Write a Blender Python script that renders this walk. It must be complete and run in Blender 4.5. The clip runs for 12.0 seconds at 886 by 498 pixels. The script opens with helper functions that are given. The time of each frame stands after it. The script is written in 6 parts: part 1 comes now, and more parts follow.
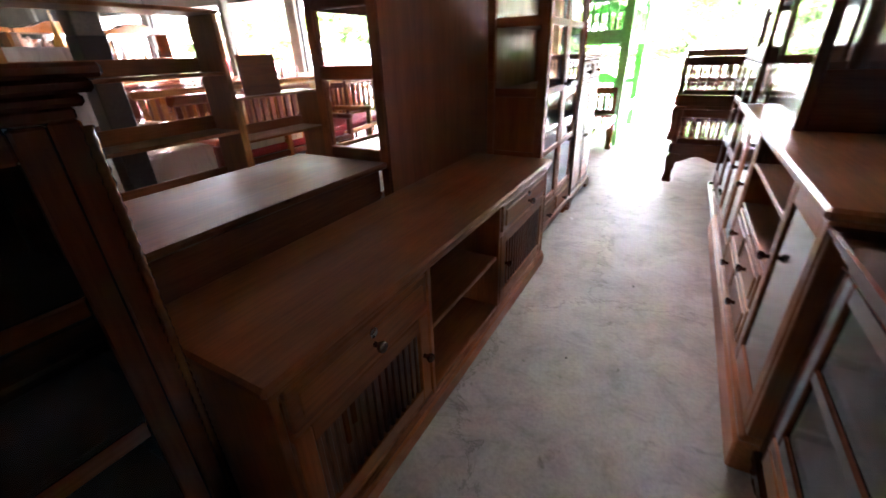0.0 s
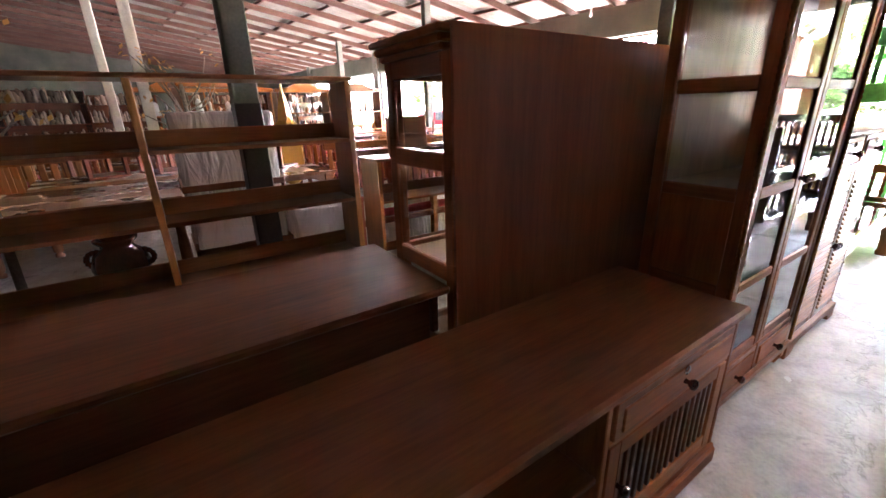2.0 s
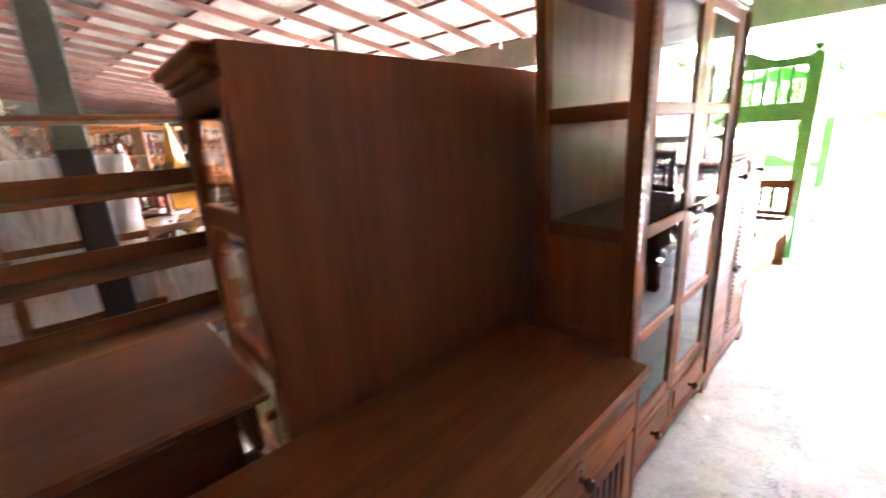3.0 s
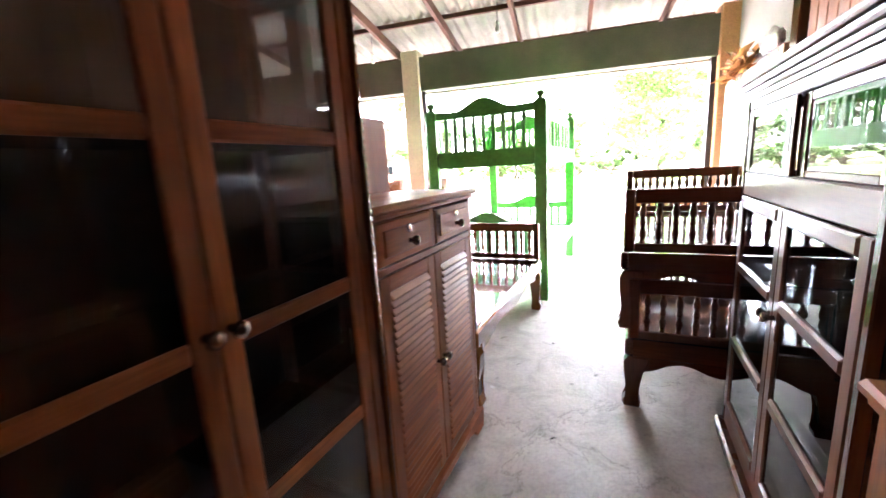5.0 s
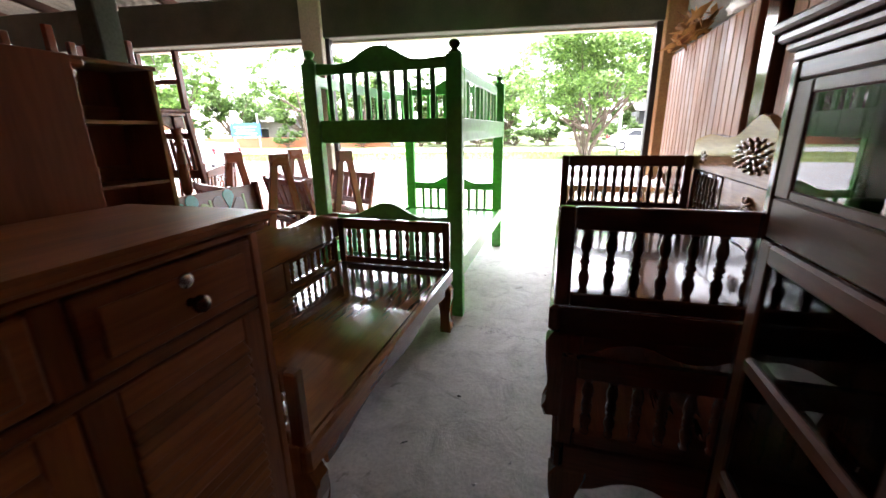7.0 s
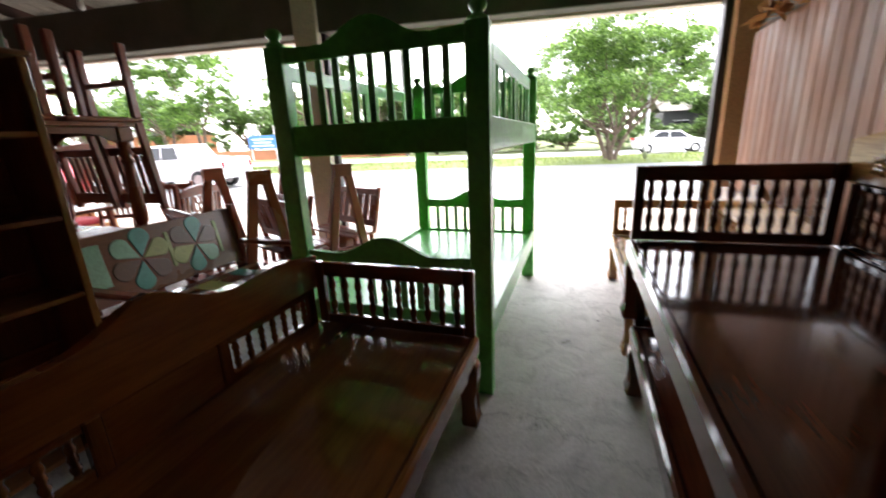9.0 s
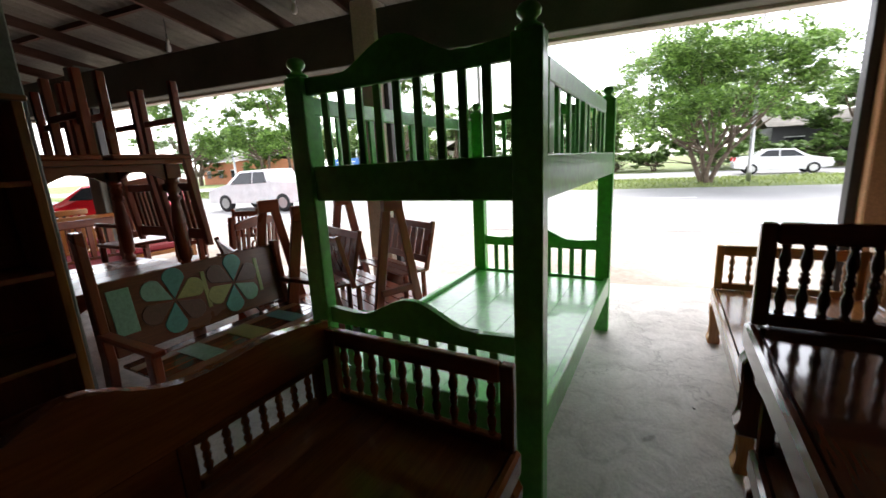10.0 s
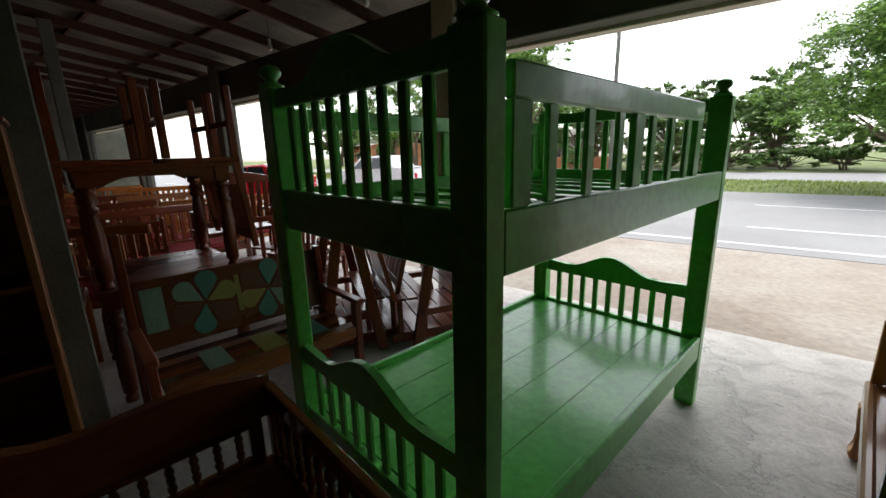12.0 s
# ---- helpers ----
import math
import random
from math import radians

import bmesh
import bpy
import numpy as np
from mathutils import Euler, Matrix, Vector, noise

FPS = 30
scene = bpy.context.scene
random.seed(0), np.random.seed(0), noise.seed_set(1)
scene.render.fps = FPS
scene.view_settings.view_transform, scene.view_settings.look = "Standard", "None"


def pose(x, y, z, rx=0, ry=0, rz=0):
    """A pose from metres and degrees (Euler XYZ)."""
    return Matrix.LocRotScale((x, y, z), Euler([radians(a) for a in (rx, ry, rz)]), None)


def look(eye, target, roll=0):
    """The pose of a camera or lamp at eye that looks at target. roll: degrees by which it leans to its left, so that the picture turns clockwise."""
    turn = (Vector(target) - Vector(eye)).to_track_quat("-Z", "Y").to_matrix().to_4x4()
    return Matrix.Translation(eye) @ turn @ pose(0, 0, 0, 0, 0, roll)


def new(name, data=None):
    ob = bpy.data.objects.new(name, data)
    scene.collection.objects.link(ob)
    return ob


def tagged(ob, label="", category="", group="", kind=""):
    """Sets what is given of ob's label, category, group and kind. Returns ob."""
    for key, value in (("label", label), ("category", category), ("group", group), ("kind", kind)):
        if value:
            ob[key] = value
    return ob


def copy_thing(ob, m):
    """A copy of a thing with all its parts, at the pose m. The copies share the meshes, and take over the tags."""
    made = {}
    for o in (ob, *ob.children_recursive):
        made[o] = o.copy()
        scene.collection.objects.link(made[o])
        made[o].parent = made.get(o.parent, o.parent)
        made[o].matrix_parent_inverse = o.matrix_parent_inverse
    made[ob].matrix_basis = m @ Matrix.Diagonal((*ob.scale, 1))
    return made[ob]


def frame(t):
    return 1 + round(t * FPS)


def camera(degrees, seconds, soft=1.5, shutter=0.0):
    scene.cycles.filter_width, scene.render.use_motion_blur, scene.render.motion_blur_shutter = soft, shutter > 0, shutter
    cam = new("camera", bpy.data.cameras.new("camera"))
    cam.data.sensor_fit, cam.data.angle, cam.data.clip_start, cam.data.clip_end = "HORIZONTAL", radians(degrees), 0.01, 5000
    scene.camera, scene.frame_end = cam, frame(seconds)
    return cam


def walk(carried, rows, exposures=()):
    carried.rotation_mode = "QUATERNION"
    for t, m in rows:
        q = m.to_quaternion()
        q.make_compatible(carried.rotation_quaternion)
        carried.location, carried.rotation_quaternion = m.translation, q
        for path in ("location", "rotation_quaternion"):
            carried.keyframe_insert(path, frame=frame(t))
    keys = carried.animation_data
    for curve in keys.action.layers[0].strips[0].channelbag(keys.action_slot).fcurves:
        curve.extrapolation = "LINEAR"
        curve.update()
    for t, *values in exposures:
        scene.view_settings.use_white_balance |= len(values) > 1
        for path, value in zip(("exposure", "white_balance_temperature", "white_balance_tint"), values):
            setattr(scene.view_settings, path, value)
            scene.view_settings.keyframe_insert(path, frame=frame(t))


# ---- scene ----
cam = camera(95.4, 12.0, 1.5, 0.45)
PATH = [
    (0, (0.949, 0.866, 1.291), (0.048, 2.426, 0.421), -2.1),
    (0.5, (0.894, 1.071, 1.295), (-0.177, 2.5, 0.394), -0.4),
    (1, (0.823, 1.289, 1.317), (-0.358, 2.673, 0.486), -1.9),
    (1.5, (0.801, 1.484, 1.346), (-0.563, 2.76, 0.632), -2.9),
    (2, (0.78, 1.691, 1.385), (-0.79, 2.743, 0.733), -1.6),
    (2.5, (0.744, 1.861, 1.38), (-0.832, 2.92, 0.754), -2.6),
    (3, (0.715, 2.133, 1.402), (-0.716, 3.423, 0.865), -3.6),
    (3.5, (0.767, 2.453, 1.388), (-0.49, 3.915, 0.857), -4.3),
    (3.7, (0.802, 2.586, 1.405), (-0.442, 4.071, 0.906), -3.1),
    (5.3, (0.904, 3.551, 1.347), (0.117, 5.348, 0.961), -3.7),
    (5.5, (0.895, 3.662, 1.365), (0.085, 5.448, 0.972), -3.6),
    (6, (0.942, 3.92, 1.387), (0.18, 5.715, 0.946), -3.6),
    (6.5, (0.918, 4.203, 1.405), (0.3, 6.045, 0.932), -1.9),
    (7, (0.884, 4.436, 1.423), (0.346, 6.279, 0.86), -1.0),
    (7.2, (0.865, 4.531, 1.425), (0.299, 6.361, 0.847), -0.7),
    (8.8, (0.646, 5.267, 1.396), (0.115, 7.107, 0.82), -2.4),
    (9, (0.612, 5.333, 1.41), (-0.012, 7.158, 0.883), -2.5),
    (9.5, (0.573, 5.606, 1.462), (-0.254, 7.383, 1.062), -2.8),
    (10, (0.59, 5.857, 1.496), (-0.369, 7.562, 1.079), -3.0),
    (10.5, (0.624, 6.114, 1.532), (-0.459, 7.749, 1.137), -0.5),
    (11, (0.716, 6.365, 1.563), (-0.501, 7.894, 1.134), -2.0),
    (11.5, (0.796, 6.536, 1.643), (-0.565, 7.933, 1.204), -1.3),
    (12, (0.785, 6.598, 1.645), (-0.626, 7.937, 1.184), -1.4),
]
EXPOSURE = [(0.0, 7.35, 6050, 25), (1.0, 7.45, 6050, 25), (2.0, 7.6, 6050, 25), (3.0, 8.4, 6100, 23), (3.7, 8.75, 6100, 23), (5.3, 6.25, 6150, 22), (6.0, 5.35, 6350, 20),
            (6.5, 4.55, 6350, 19), (7.2, 4.3, 6400, 18), (9.0, 3.35, 6500, 16), (10.5, 2.1, 6500, 12), (12.0, 1.6, 6500, 10)]
walk(cam, [(t, look(e, a, r)) for t, e, a, r in PATH], EXPOSURE)
ROOF_Z, ROOF_S = 3.48, 0.14
# the building front and the road stand at a slight angle to the rows of furniture
FRONT = pose(0.5, 10.2, 0, 0, 0, 7.4) @ pose(-0.5, -10.2, 0)

# ---- world, sun, exposure ----
world = bpy.data.worlds.new("sky")
scene.world = world
world.use_nodes = True
wn = world.node_tree
sky = wn.nodes.new("ShaderNodeTexSky")
sky.sky_type = 'NISHITA'
sky.sun_disc = False
sky.sun_elevation = radians(58)
sky.sun_rotation = radians(343)
sky.air_density, sky.dust_density, sky.ozone_density = 1.0, 1.0, 1.0
hsv = wn.nodes.new("ShaderNodeHueSaturation")
hsv.inputs["Saturation"].default_value = 0.22
wn.links.new(sky.outputs[0], hsv.inputs["Color"])
wn.links.new(hsv.outputs[0], wn.nodes["Background"].inputs[0])
wn.nodes["Background"].inputs[1].default_value = 0.15
sun = new("sun", bpy.data.lights.new("sun", "SUN"))
sun.data.energy, sun.data.angle, sun.data.color = 0.8, radians(40), (1.0, 0.97, 0.93)
sun.matrix_world = look((-3, 10, 17), (0, 0, 0))


# ---- materials ----
def nodes(name):
    m = bpy.data.materials.new(name)
    m.use_nodes = True
    n = m.node_tree.nodes
    return m, n, m.node_tree.links, n["Principled BSDF"]


def ramp(n, pairs):
    r = n.new("ShaderNodeValToRGB")
    while len(r.color_ramp.elements) < len(pairs):
        r.color_ramp.elements.new(0.5)
    for e, (p, c) in zip(r.color_ramp.elements, pairs):
        e.position, e.color = p, (*c, 1)
    return r


def shade(c, k):
    return tuple(min(1, v * k) for v in c)


def wood(name, c, axis, rough=0.3, coat=0.3, grain=1.0, spec=0.35):
    """Varnished wood whose grain runs along one local axis."""
    m, n, l, p = nodes(name)
    tc, inf = n.new("ShaderNodeTexCoord"), n.new("ShaderNodeObjectInfo")
    add, mp = n.new("ShaderNodeVectorMath"), n.new("ShaderNodeMapping")
    mul = n.new("ShaderNodeMath")
    mul.operation, mul.inputs[1].default_value = "MULTIPLY", 37.0
    l.new(inf.outputs["Random"], mul.inputs[0])
    l.new(tc.outputs["Object"], add.inputs[0])
    l.new(mul.outputs[0], add.inputs[1])
    l.new(add.outputs[0], mp.inputs[0])
    s = [9.0, 9.0, 9.0]
    s[axis] = 0.7
    mp.inputs["Scale"].default_value = s
    n1, n2, n3 = (n.new("ShaderNodeTexNoise") for _ in range(3))
    n1.inputs["Scale"].default_value, n1.inputs["Detail"].default_value = 1.6, 6
    n1.inputs["Distortion"].default_value = 0.25
    n2.inputs["Scale"].default_value, n2.inputs["Detail"].default_value = 11.0, 4
    n3.inputs["Scale"].default_value, n3.inputs["Detail"].default_value = 1.7, 3
    l.new(mp.outputs[0], n1.inputs["Vector"])
    l.new(mp.outputs[0], n2.inputs["Vector"])
    l.new(add.outputs[0], n3.inputs["Vector"])
    r1 = ramp(n, [(0.28, shade(c, 0.72)), (0.48, shade(c, 0.94)), (0.62, shade(c, 1.04)), (0.8, shade(c, 1.22))])
    r2 = ramp(n, [(0.35, (0.55, 0.5, 0.48)), (0.6, (1.05, 1.03, 1.0))])
    l.new(n1.outputs[0], r1.inputs[0])
    l.new(n2.outputs[0], r2.inputs[0])
    mix = n.new("ShaderNodeMix")
    mix.data_type, mix.blend_type, mix.inputs[0].default_value = "RGBA", "MULTIPLY", 0.4 * grain
    l.new(r1.outputs[0], mix.inputs["A"])
    l.new(r2.outputs[0], mix.inputs["B"])
    hs = n.new("ShaderNodeHueSaturation")
    mr = n.new("ShaderNodeMapRange")
    mr.inputs["To Min"].default_value, mr.inputs["To Max"].default_value = 0.78, 1.22
    l.new(inf.outputs["Random"], mr.inputs[0])
    l.new(mr.outputs[0], hs.inputs["Value"])
    l.new(mix.outputs["Result"], hs.inputs["Color"])
    l.new(hs.outputs[0], p.inputs["Base Color"])
    mr2 = n.new("ShaderNodeMapRange")
    mr2.inputs["From Min"].default_value, mr2.inputs["From Max"].default_value = 0.3, 0.7
    mr2.inputs["To Min"].default_value, mr2.inputs["To Max"].default_value = rough * 0.75, rough * 1.4
    l.new(n3.outputs[0], mr2.inputs[0])
    l.new(mr2.outputs[0], p.inputs["Roughness"])
    p.inputs["Coat Weight"].default_value, p.inputs["Coat Roughness"].default_value = coat, rough * 0.5
    p.inputs["Specular IOR Level"].default_value = spec
    b = n.new("ShaderNodeBump")
    b.inputs["Strength"].default_value, b.inputs["Distance"].default_value = 0.12, 0.002
    l.new(n2.outputs[0], b.inputs["Height"])
    l.new(b.outputs[0], p.inputs["Normal"])
    return m


def rough_mat(name, c1, c2, scale, rough=0.8, bump=0.2, dist=0.01, c3=None, metallic=0.0, fine=60.0, coat=0.0):
    """A mottled surface: two colours by large noise, fine speckle and relief."""
    m, n, l, p = nodes(name)
    tc = n.new("ShaderNodeTexCoord")
    a, f = n.new("ShaderNodeTexNoise"), n.new("ShaderNodeTexNoise")
    a.inputs["Scale"].default_value, a.inputs["Detail"].default_value = scale, 7
    a.inputs["Roughness"].default_value = 0.62
    f.inputs["Scale"].default_value, f.inputs["Detail"].default_value = fine, 5
    l.new(tc.outputs["Object"], a.inputs["Vector"])
    l.new(tc.outputs["Object"], f.inputs["Vector"])
    r = ramp(n, [(0.3, c1), (0.5, tuple((u + v) / 2 for u, v in zip(c1, c2))), (0.7, c2)] if c3 is None else [(0.28, c1), (0.5, c2), (0.72, c3)])
    l.new(a.outputs[0], r.inputs[0])
    r2 = ramp(n, [(0.3, (0.72, 0.72, 0.72)), (0.65, (1.06, 1.06, 1.06))])
    l.new(f.outputs[0], r2.inputs[0])
    mix = n.new("ShaderNodeMix")
    mix.data_type, mix.blend_type, mix.inputs[0].default_value = "RGBA", "MULTIPLY", 0.7
    l.new(r.outputs[0], mix.inputs["A"])
    l.new(r2.outputs[0], mix.inputs["B"])
    l.new(mix.outputs["Result"], p.inputs["Base Color"])
    p.inputs["Roughness"].default_value, p.inputs["Metallic"].default_value = rough, metallic
    p.inputs["Coat Weight"].default_value = coat
    b = n.new("ShaderNodeBump")
    b.inputs["Strength"].default_value, b.inputs["Distance"].default_value = bump, dist
    sm = n.new("ShaderNodeMath")
    l.new(a.outputs[0], sm.inputs[0])
    l.new(f.outputs[0], sm.inputs[1])
    l.new(sm.outputs[0], b.inputs["Height"])
    l.new(b.outputs[0], p.inputs["Normal"])
    return m


def plain(name, c, rough=0.5, metallic=0.0, coat=0.0):
    return rough_mat(name, shade(c, 0.88), shade(c, 1.08), 3.0, rough, 0.05, 0.001, metallic=metallic, coat=coat)


def glass_mat(name, tint=(0.95, 0.975, 0.965), rough=0.0):
    """A real glass slab."""
    m, n, l, p = nodes(name)
    p.inputs["Base Color"].default_value = (*tint, 1)
    p.inputs["Roughness"].default_value, p.inputs["IOR"].default_value = rough, 1.5
    p.inputs["Transmission Weight"].default_value = 1.0
    return m


def concrete():
    """Trowelled concrete with stains, trodden patches and fine cracks."""
    m, n, l, p = nodes("concrete_floor")
    tc = n.new("ShaderNodeTexCoord")

    def tex(scale, detail, rough=0.6, dist=0.0):
        t = n.new("ShaderNodeTexNoise")
        t.inputs["Scale"].default_value, t.inputs["Detail"].default_value = scale, detail
        t.inputs["Roughness"].default_value, t.inputs["Distortion"].default_value = rough, dist
        l.new(tc.outputs["Object"], t.inputs["Vector"])
        return t

    def times(a, b, f=1.0):
        x = n.new("ShaderNodeMix")
        x.data_type, x.blend_type, x.inputs[0].default_value = "RGBA", "MULTIPLY", f
        l.new(a, x.inputs["A"])
        l.new(b, x.inputs["B"])
        return x.outputs["Result"]
    big, mid, fine, spot = tex(0.9, 6, 0.65), tex(4.5, 6, 0.7, 0.8), tex(55, 4), tex(7.0, 3, 0.5, 1.5)
    r = ramp(n, [(0.3, (0.42, 0.39, 0.355)), (0.5, (0.54, 0.51, 0.475)), (0.7, (0.66, 0.63, 0.59))])
    r2 = ramp(n, [(0.32, (0.66, 0.65, 0.64)), (0.52, (1.0, 1.0, 1.0)), (0.7, (1.12, 1.12, 1.12))])
    r3 = ramp(n, [(0.3, (0.8, 0.8, 0.8)), (0.6, (1.03, 1.03, 1.03))])
    r4 = ramp(n, [(0.25, (0.45, 0.44, 0.43)), (0.33, (1.0, 1.0, 1.0))])
    for t, q in ((big, r), (mid, r2), (fine, r3), (spot, r4)):
        l.new(t.outputs[0], q.inputs[0])
    warp, v = n.new("ShaderNodeVectorMath"), n.new("ShaderNodeTexVoronoi")
    v.feature = "DISTANCE_TO_EDGE"
    v.inputs["Scale"].default_value = 0.55
    sc = n.new("ShaderNodeVectorMath")
    sc.operation, sc.inputs["Scale"].default_value = "SCALE", 0.5
    l.new(mid.outputs["Color"], sc.inputs[0])
    l.new(tc.outputs["Object"], warp.inputs[0])
    l.new(sc.outputs[0], warp.inputs[1])
    l.new(warp.outputs[0], v.inputs["Vector"])
    r5 = ramp(n, [(0.0, (0.35, 0.34, 0.33)), (0.006, (1.0, 1.0, 1.0))])
    l.new(v.outputs["Distance"], r5.inputs[0])
    c = times(times(times(times(r.outputs[0], r2.outputs[0], 0.8), r3.outputs[0], 0.8), r4.outputs[0], 0.7), r5.outputs[0], 0.6)
    l.new(c, p.inputs["Base Color"])
    p.inputs["Roughness"].default_value = 0.66
    b, sm = n.new("ShaderNodeBump"), n.new("ShaderNodeMath")
    sm.operation = "MULTIPLY_ADD"
    sm.inputs[1].default_value = 0.25
    l.new(fine.outputs[0], sm.inputs[0])
    l.new(mid.outputs[0], sm.inputs[2])
    b.inputs["Strength"].default_value, b.inputs["Distance"].default_value = 0.6, 0.015
    l.new(sm.outputs[0], b.inputs["Height"])
    l.new(b.outputs[0], p.inputs["Normal"])
    return m


def woods(name, c, rough, coat, grain=1.0, spec=0.35):
    return [wood(name + "_" + a, c, i, rough, coat, grain, spec) for i, a in enumerate("xyz")]


TEAK = woods("dark_teak", (0.34, 0.108, 0.034), 0.4, 0.05, 1.0, 0.25)
# console wood set darker than the sideboard's to imitate its shaded place
CONS = woods("console_teak_shaded", (0.125, 0.04, 0.015), 0.5, 0.02, 1.2, 0.2)
PLY = woods("pale_plywood", (0.5, 0.32, 0.2), 0.35, 0.15, 0.6)
PANEL = woods("plywood_back", (0.29, 0.096, 0.04), 0.42, 0.05, 0.8)
MID = woods("brown_teak", (0.15, 0.046, 0.018), 0.34, 0.1)
HONEY = woods("honey_teak", (0.42, 0.19, 0.06), 0.2, 0.4)
ROSE = woods("rosewood", (0.105, 0.03, 0.012), 0.11, 0.5)
GOLD = woods("golden_teak", (0.21, 0.072, 0.017), 0.11, 0.8)
TABLETOP = woods("table_teak", (0.34, 0.17, 0.09), 0.25, 0.3)
SHELF = woods("shelf_teak", (0.26, 0.1, 0.032), 0.4, 0.15)
RAFTER = woods("rafter_wood", (0.085, 0.038, 0.024), 0.7, 0.0)
BOARD = woods("wall_board", (0.36, 0.15, 0.075), 0.55, 0.0)
REDW = woods("red_wood", (0.22, 0.05, 0.02), 0.3, 0.4)
GREEN = rough_mat("green_enamel", (0.11, 0.55, 0.095), (0.15, 0.64, 0.12), 2.5, 0.3, 0.1, 0.002, fine=25, coat=0.25)
CONC = concrete()
DIRT = rough_mat("sandy_apron", (0.27, 0.215, 0.17), (0.37, 0.32, 0.265), 0.5, 0.9, 0.4, 0.02, c3=(0.44, 0.405, 0.355), fine=14)
ASPH = rough_mat("worn_asphalt", (0.27, 0.265, 0.265), (0.34, 0.335, 0.33), 0.35, 0.85, 0.3, 0.01, fine=40)
GRASS = rough_mat("grass_soil", (0.1, 0.16, 0.035), (0.22, 0.25, 0.09), 1.5, 0.95, 0.6, 0.05, fine=12)
BLADE = rough_mat("grass_blade", (0.08, 0.17, 0.025), (0.2, 0.28, 0.07), 3.0, 0.7)
# green-brown plaster, base colours lowered to stand in for indoor shade
PLAST = rough_mat("shaded_green_plaster", (0.05, 0.058, 0.04), (0.09, 0.092, 0.066), 1.2, 0.8, 0.2, 0.006, c3=(0.135, 0.125, 0.095))
ORANGE = rough_mat("orange_plaster", (0.48, 0.23, 0.1), (0.58, 0.31, 0.16), 1.5, 0.75, 0.2, 0.004)
CREAM = rough_mat("cream_plaster", (0.55, 0.5, 0.4), (0.68, 0.63, 0.53), 1.2, 0.8, 0.15, 0.004)
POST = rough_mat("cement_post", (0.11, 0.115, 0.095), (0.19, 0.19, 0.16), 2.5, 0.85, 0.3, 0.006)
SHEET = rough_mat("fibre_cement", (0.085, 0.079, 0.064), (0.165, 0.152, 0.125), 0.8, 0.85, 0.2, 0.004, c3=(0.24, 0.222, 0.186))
METAL = plain("steel", (0.5, 0.5, 0.5), 0.35, 1.0)
DARKM = plain("dark_metal", (0.05, 0.045, 0.045), 0.4, 0.6)
BRONZE = plain("bronze_knob", (0.16, 0.09, 0.06), 0.25, 0.8)
KEYH = plain("chrome_lock", (0.75, 0.72, 0.7), 0.25, 1.0)
GLASS = glass_mat("clear_glass")
# dark tint stands in for the unlit insides behind the panes
DGLASS = glass_mat("darkened_glass", (0.17, 0.19, 0.2))
WHITE = plain("white_paint", (0.75, 0.75, 0.74), 0.4)
CARW = plain("white_car_paint", (0.78, 0.78, 0.78), 0.2, 0.0, 0.8)
CARR = plain("red_car_paint", (0.55, 0.012, 0.02), 0.2, 0.0, 0.8)
RUBBER = plain("tyre_rubber", (0.02, 0.02, 0.02), 0.8)
TINT = plain("tinted_window", (0.02, 0.023, 0.025), 0.08)
BARK = rough_mat("bark", (0.1, 0.07, 0.05), (0.2, 0.15, 0.11), 6.0, 0.9, 0.8, 0.03)


def plastic_sheet():
    """Clear white sheeting with long glossy creases."""
    m, n, l, p = nodes("plastic_sheet")
    tc, mp = n.new("ShaderNodeTexCoord"), n.new("ShaderNodeMapping")
    mp.inputs["Scale"].default_value = (5.0, 5.0, 1.3)
    mp.inputs["Rotation"].default_value = (0.5, 0.3, 0.2)
    a, f = n.new("ShaderNodeTexNoise"), n.new("ShaderNodeTexNoise")
    a.inputs["Scale"].default_value, a.inputs["Detail"].default_value, a.inputs["Distortion"].default_value = 1.6, 5, 1.2
    f.inputs["Scale"].default_value, f.inputs["Detail"].default_value = 1.2, 2
    l.new(tc.outputs["Object"], mp.inputs[0])
    l.new(mp.outputs[0], a.inputs["Vector"])
    l.new(tc.outputs["Object"], f.inputs["Vector"])
    r = ramp(n, [(0.3, (0.62, 0.58, 0.57)), (0.65, (0.88, 0.87, 0.88))])
    l.new(f.outputs[0], r.inputs[0])
    l.new(r.outputs[0], p.inputs["Base Color"])
    p.inputs["Roughness"].default_value, p.inputs["Coat Weight"].default_value = 0.22, 0.8
    b = n.new("ShaderNodeBump")
    b.inputs["Strength"].default_value, b.inputs["Distance"].default_value = 0.9, 0.06
    l.new(a.outputs[0], b.inputs["Height"])
    l.new(b.outputs[0], p.inputs["Normal"])
    return m


PLASTIC = plastic_sheet()
FABRIC = plain("red_cushion", (0.36, 0.03, 0.04), 0.8)
INTERIOR = rough_mat("inner_wall", (0.2, 0.185, 0.165), (0.28, 0.26, 0.23), 1.0, 0.85)


def leaf_mat(name, a, b):
    m, n, l, p = nodes(name)
    g = n.new("ShaderNodeNewGeometry")
    r = ramp(n, [(0.0, a), (0.6, b), (1.0, shade(b, 1.5))])
    l.new(g.outputs["Random Per Island"], r.inputs[0])
    l.new(r.outputs[0], p.inputs["Base Color"])
    p.inputs["Roughness"].default_value = 0.5
    t, mx = n.new("ShaderNodeBsdfTranslucent"), n.new("ShaderNodeMixShader")
    l.new(r.outputs[0], t.inputs[0])
    mx.inputs[0].default_value = 0.4
    l.new(p.outputs[0], mx.inputs[1])
    l.new(t.outputs[0], mx.inputs[2])
    l.new(mx.outputs[0], n["Material Output"].inputs[0])
    return m


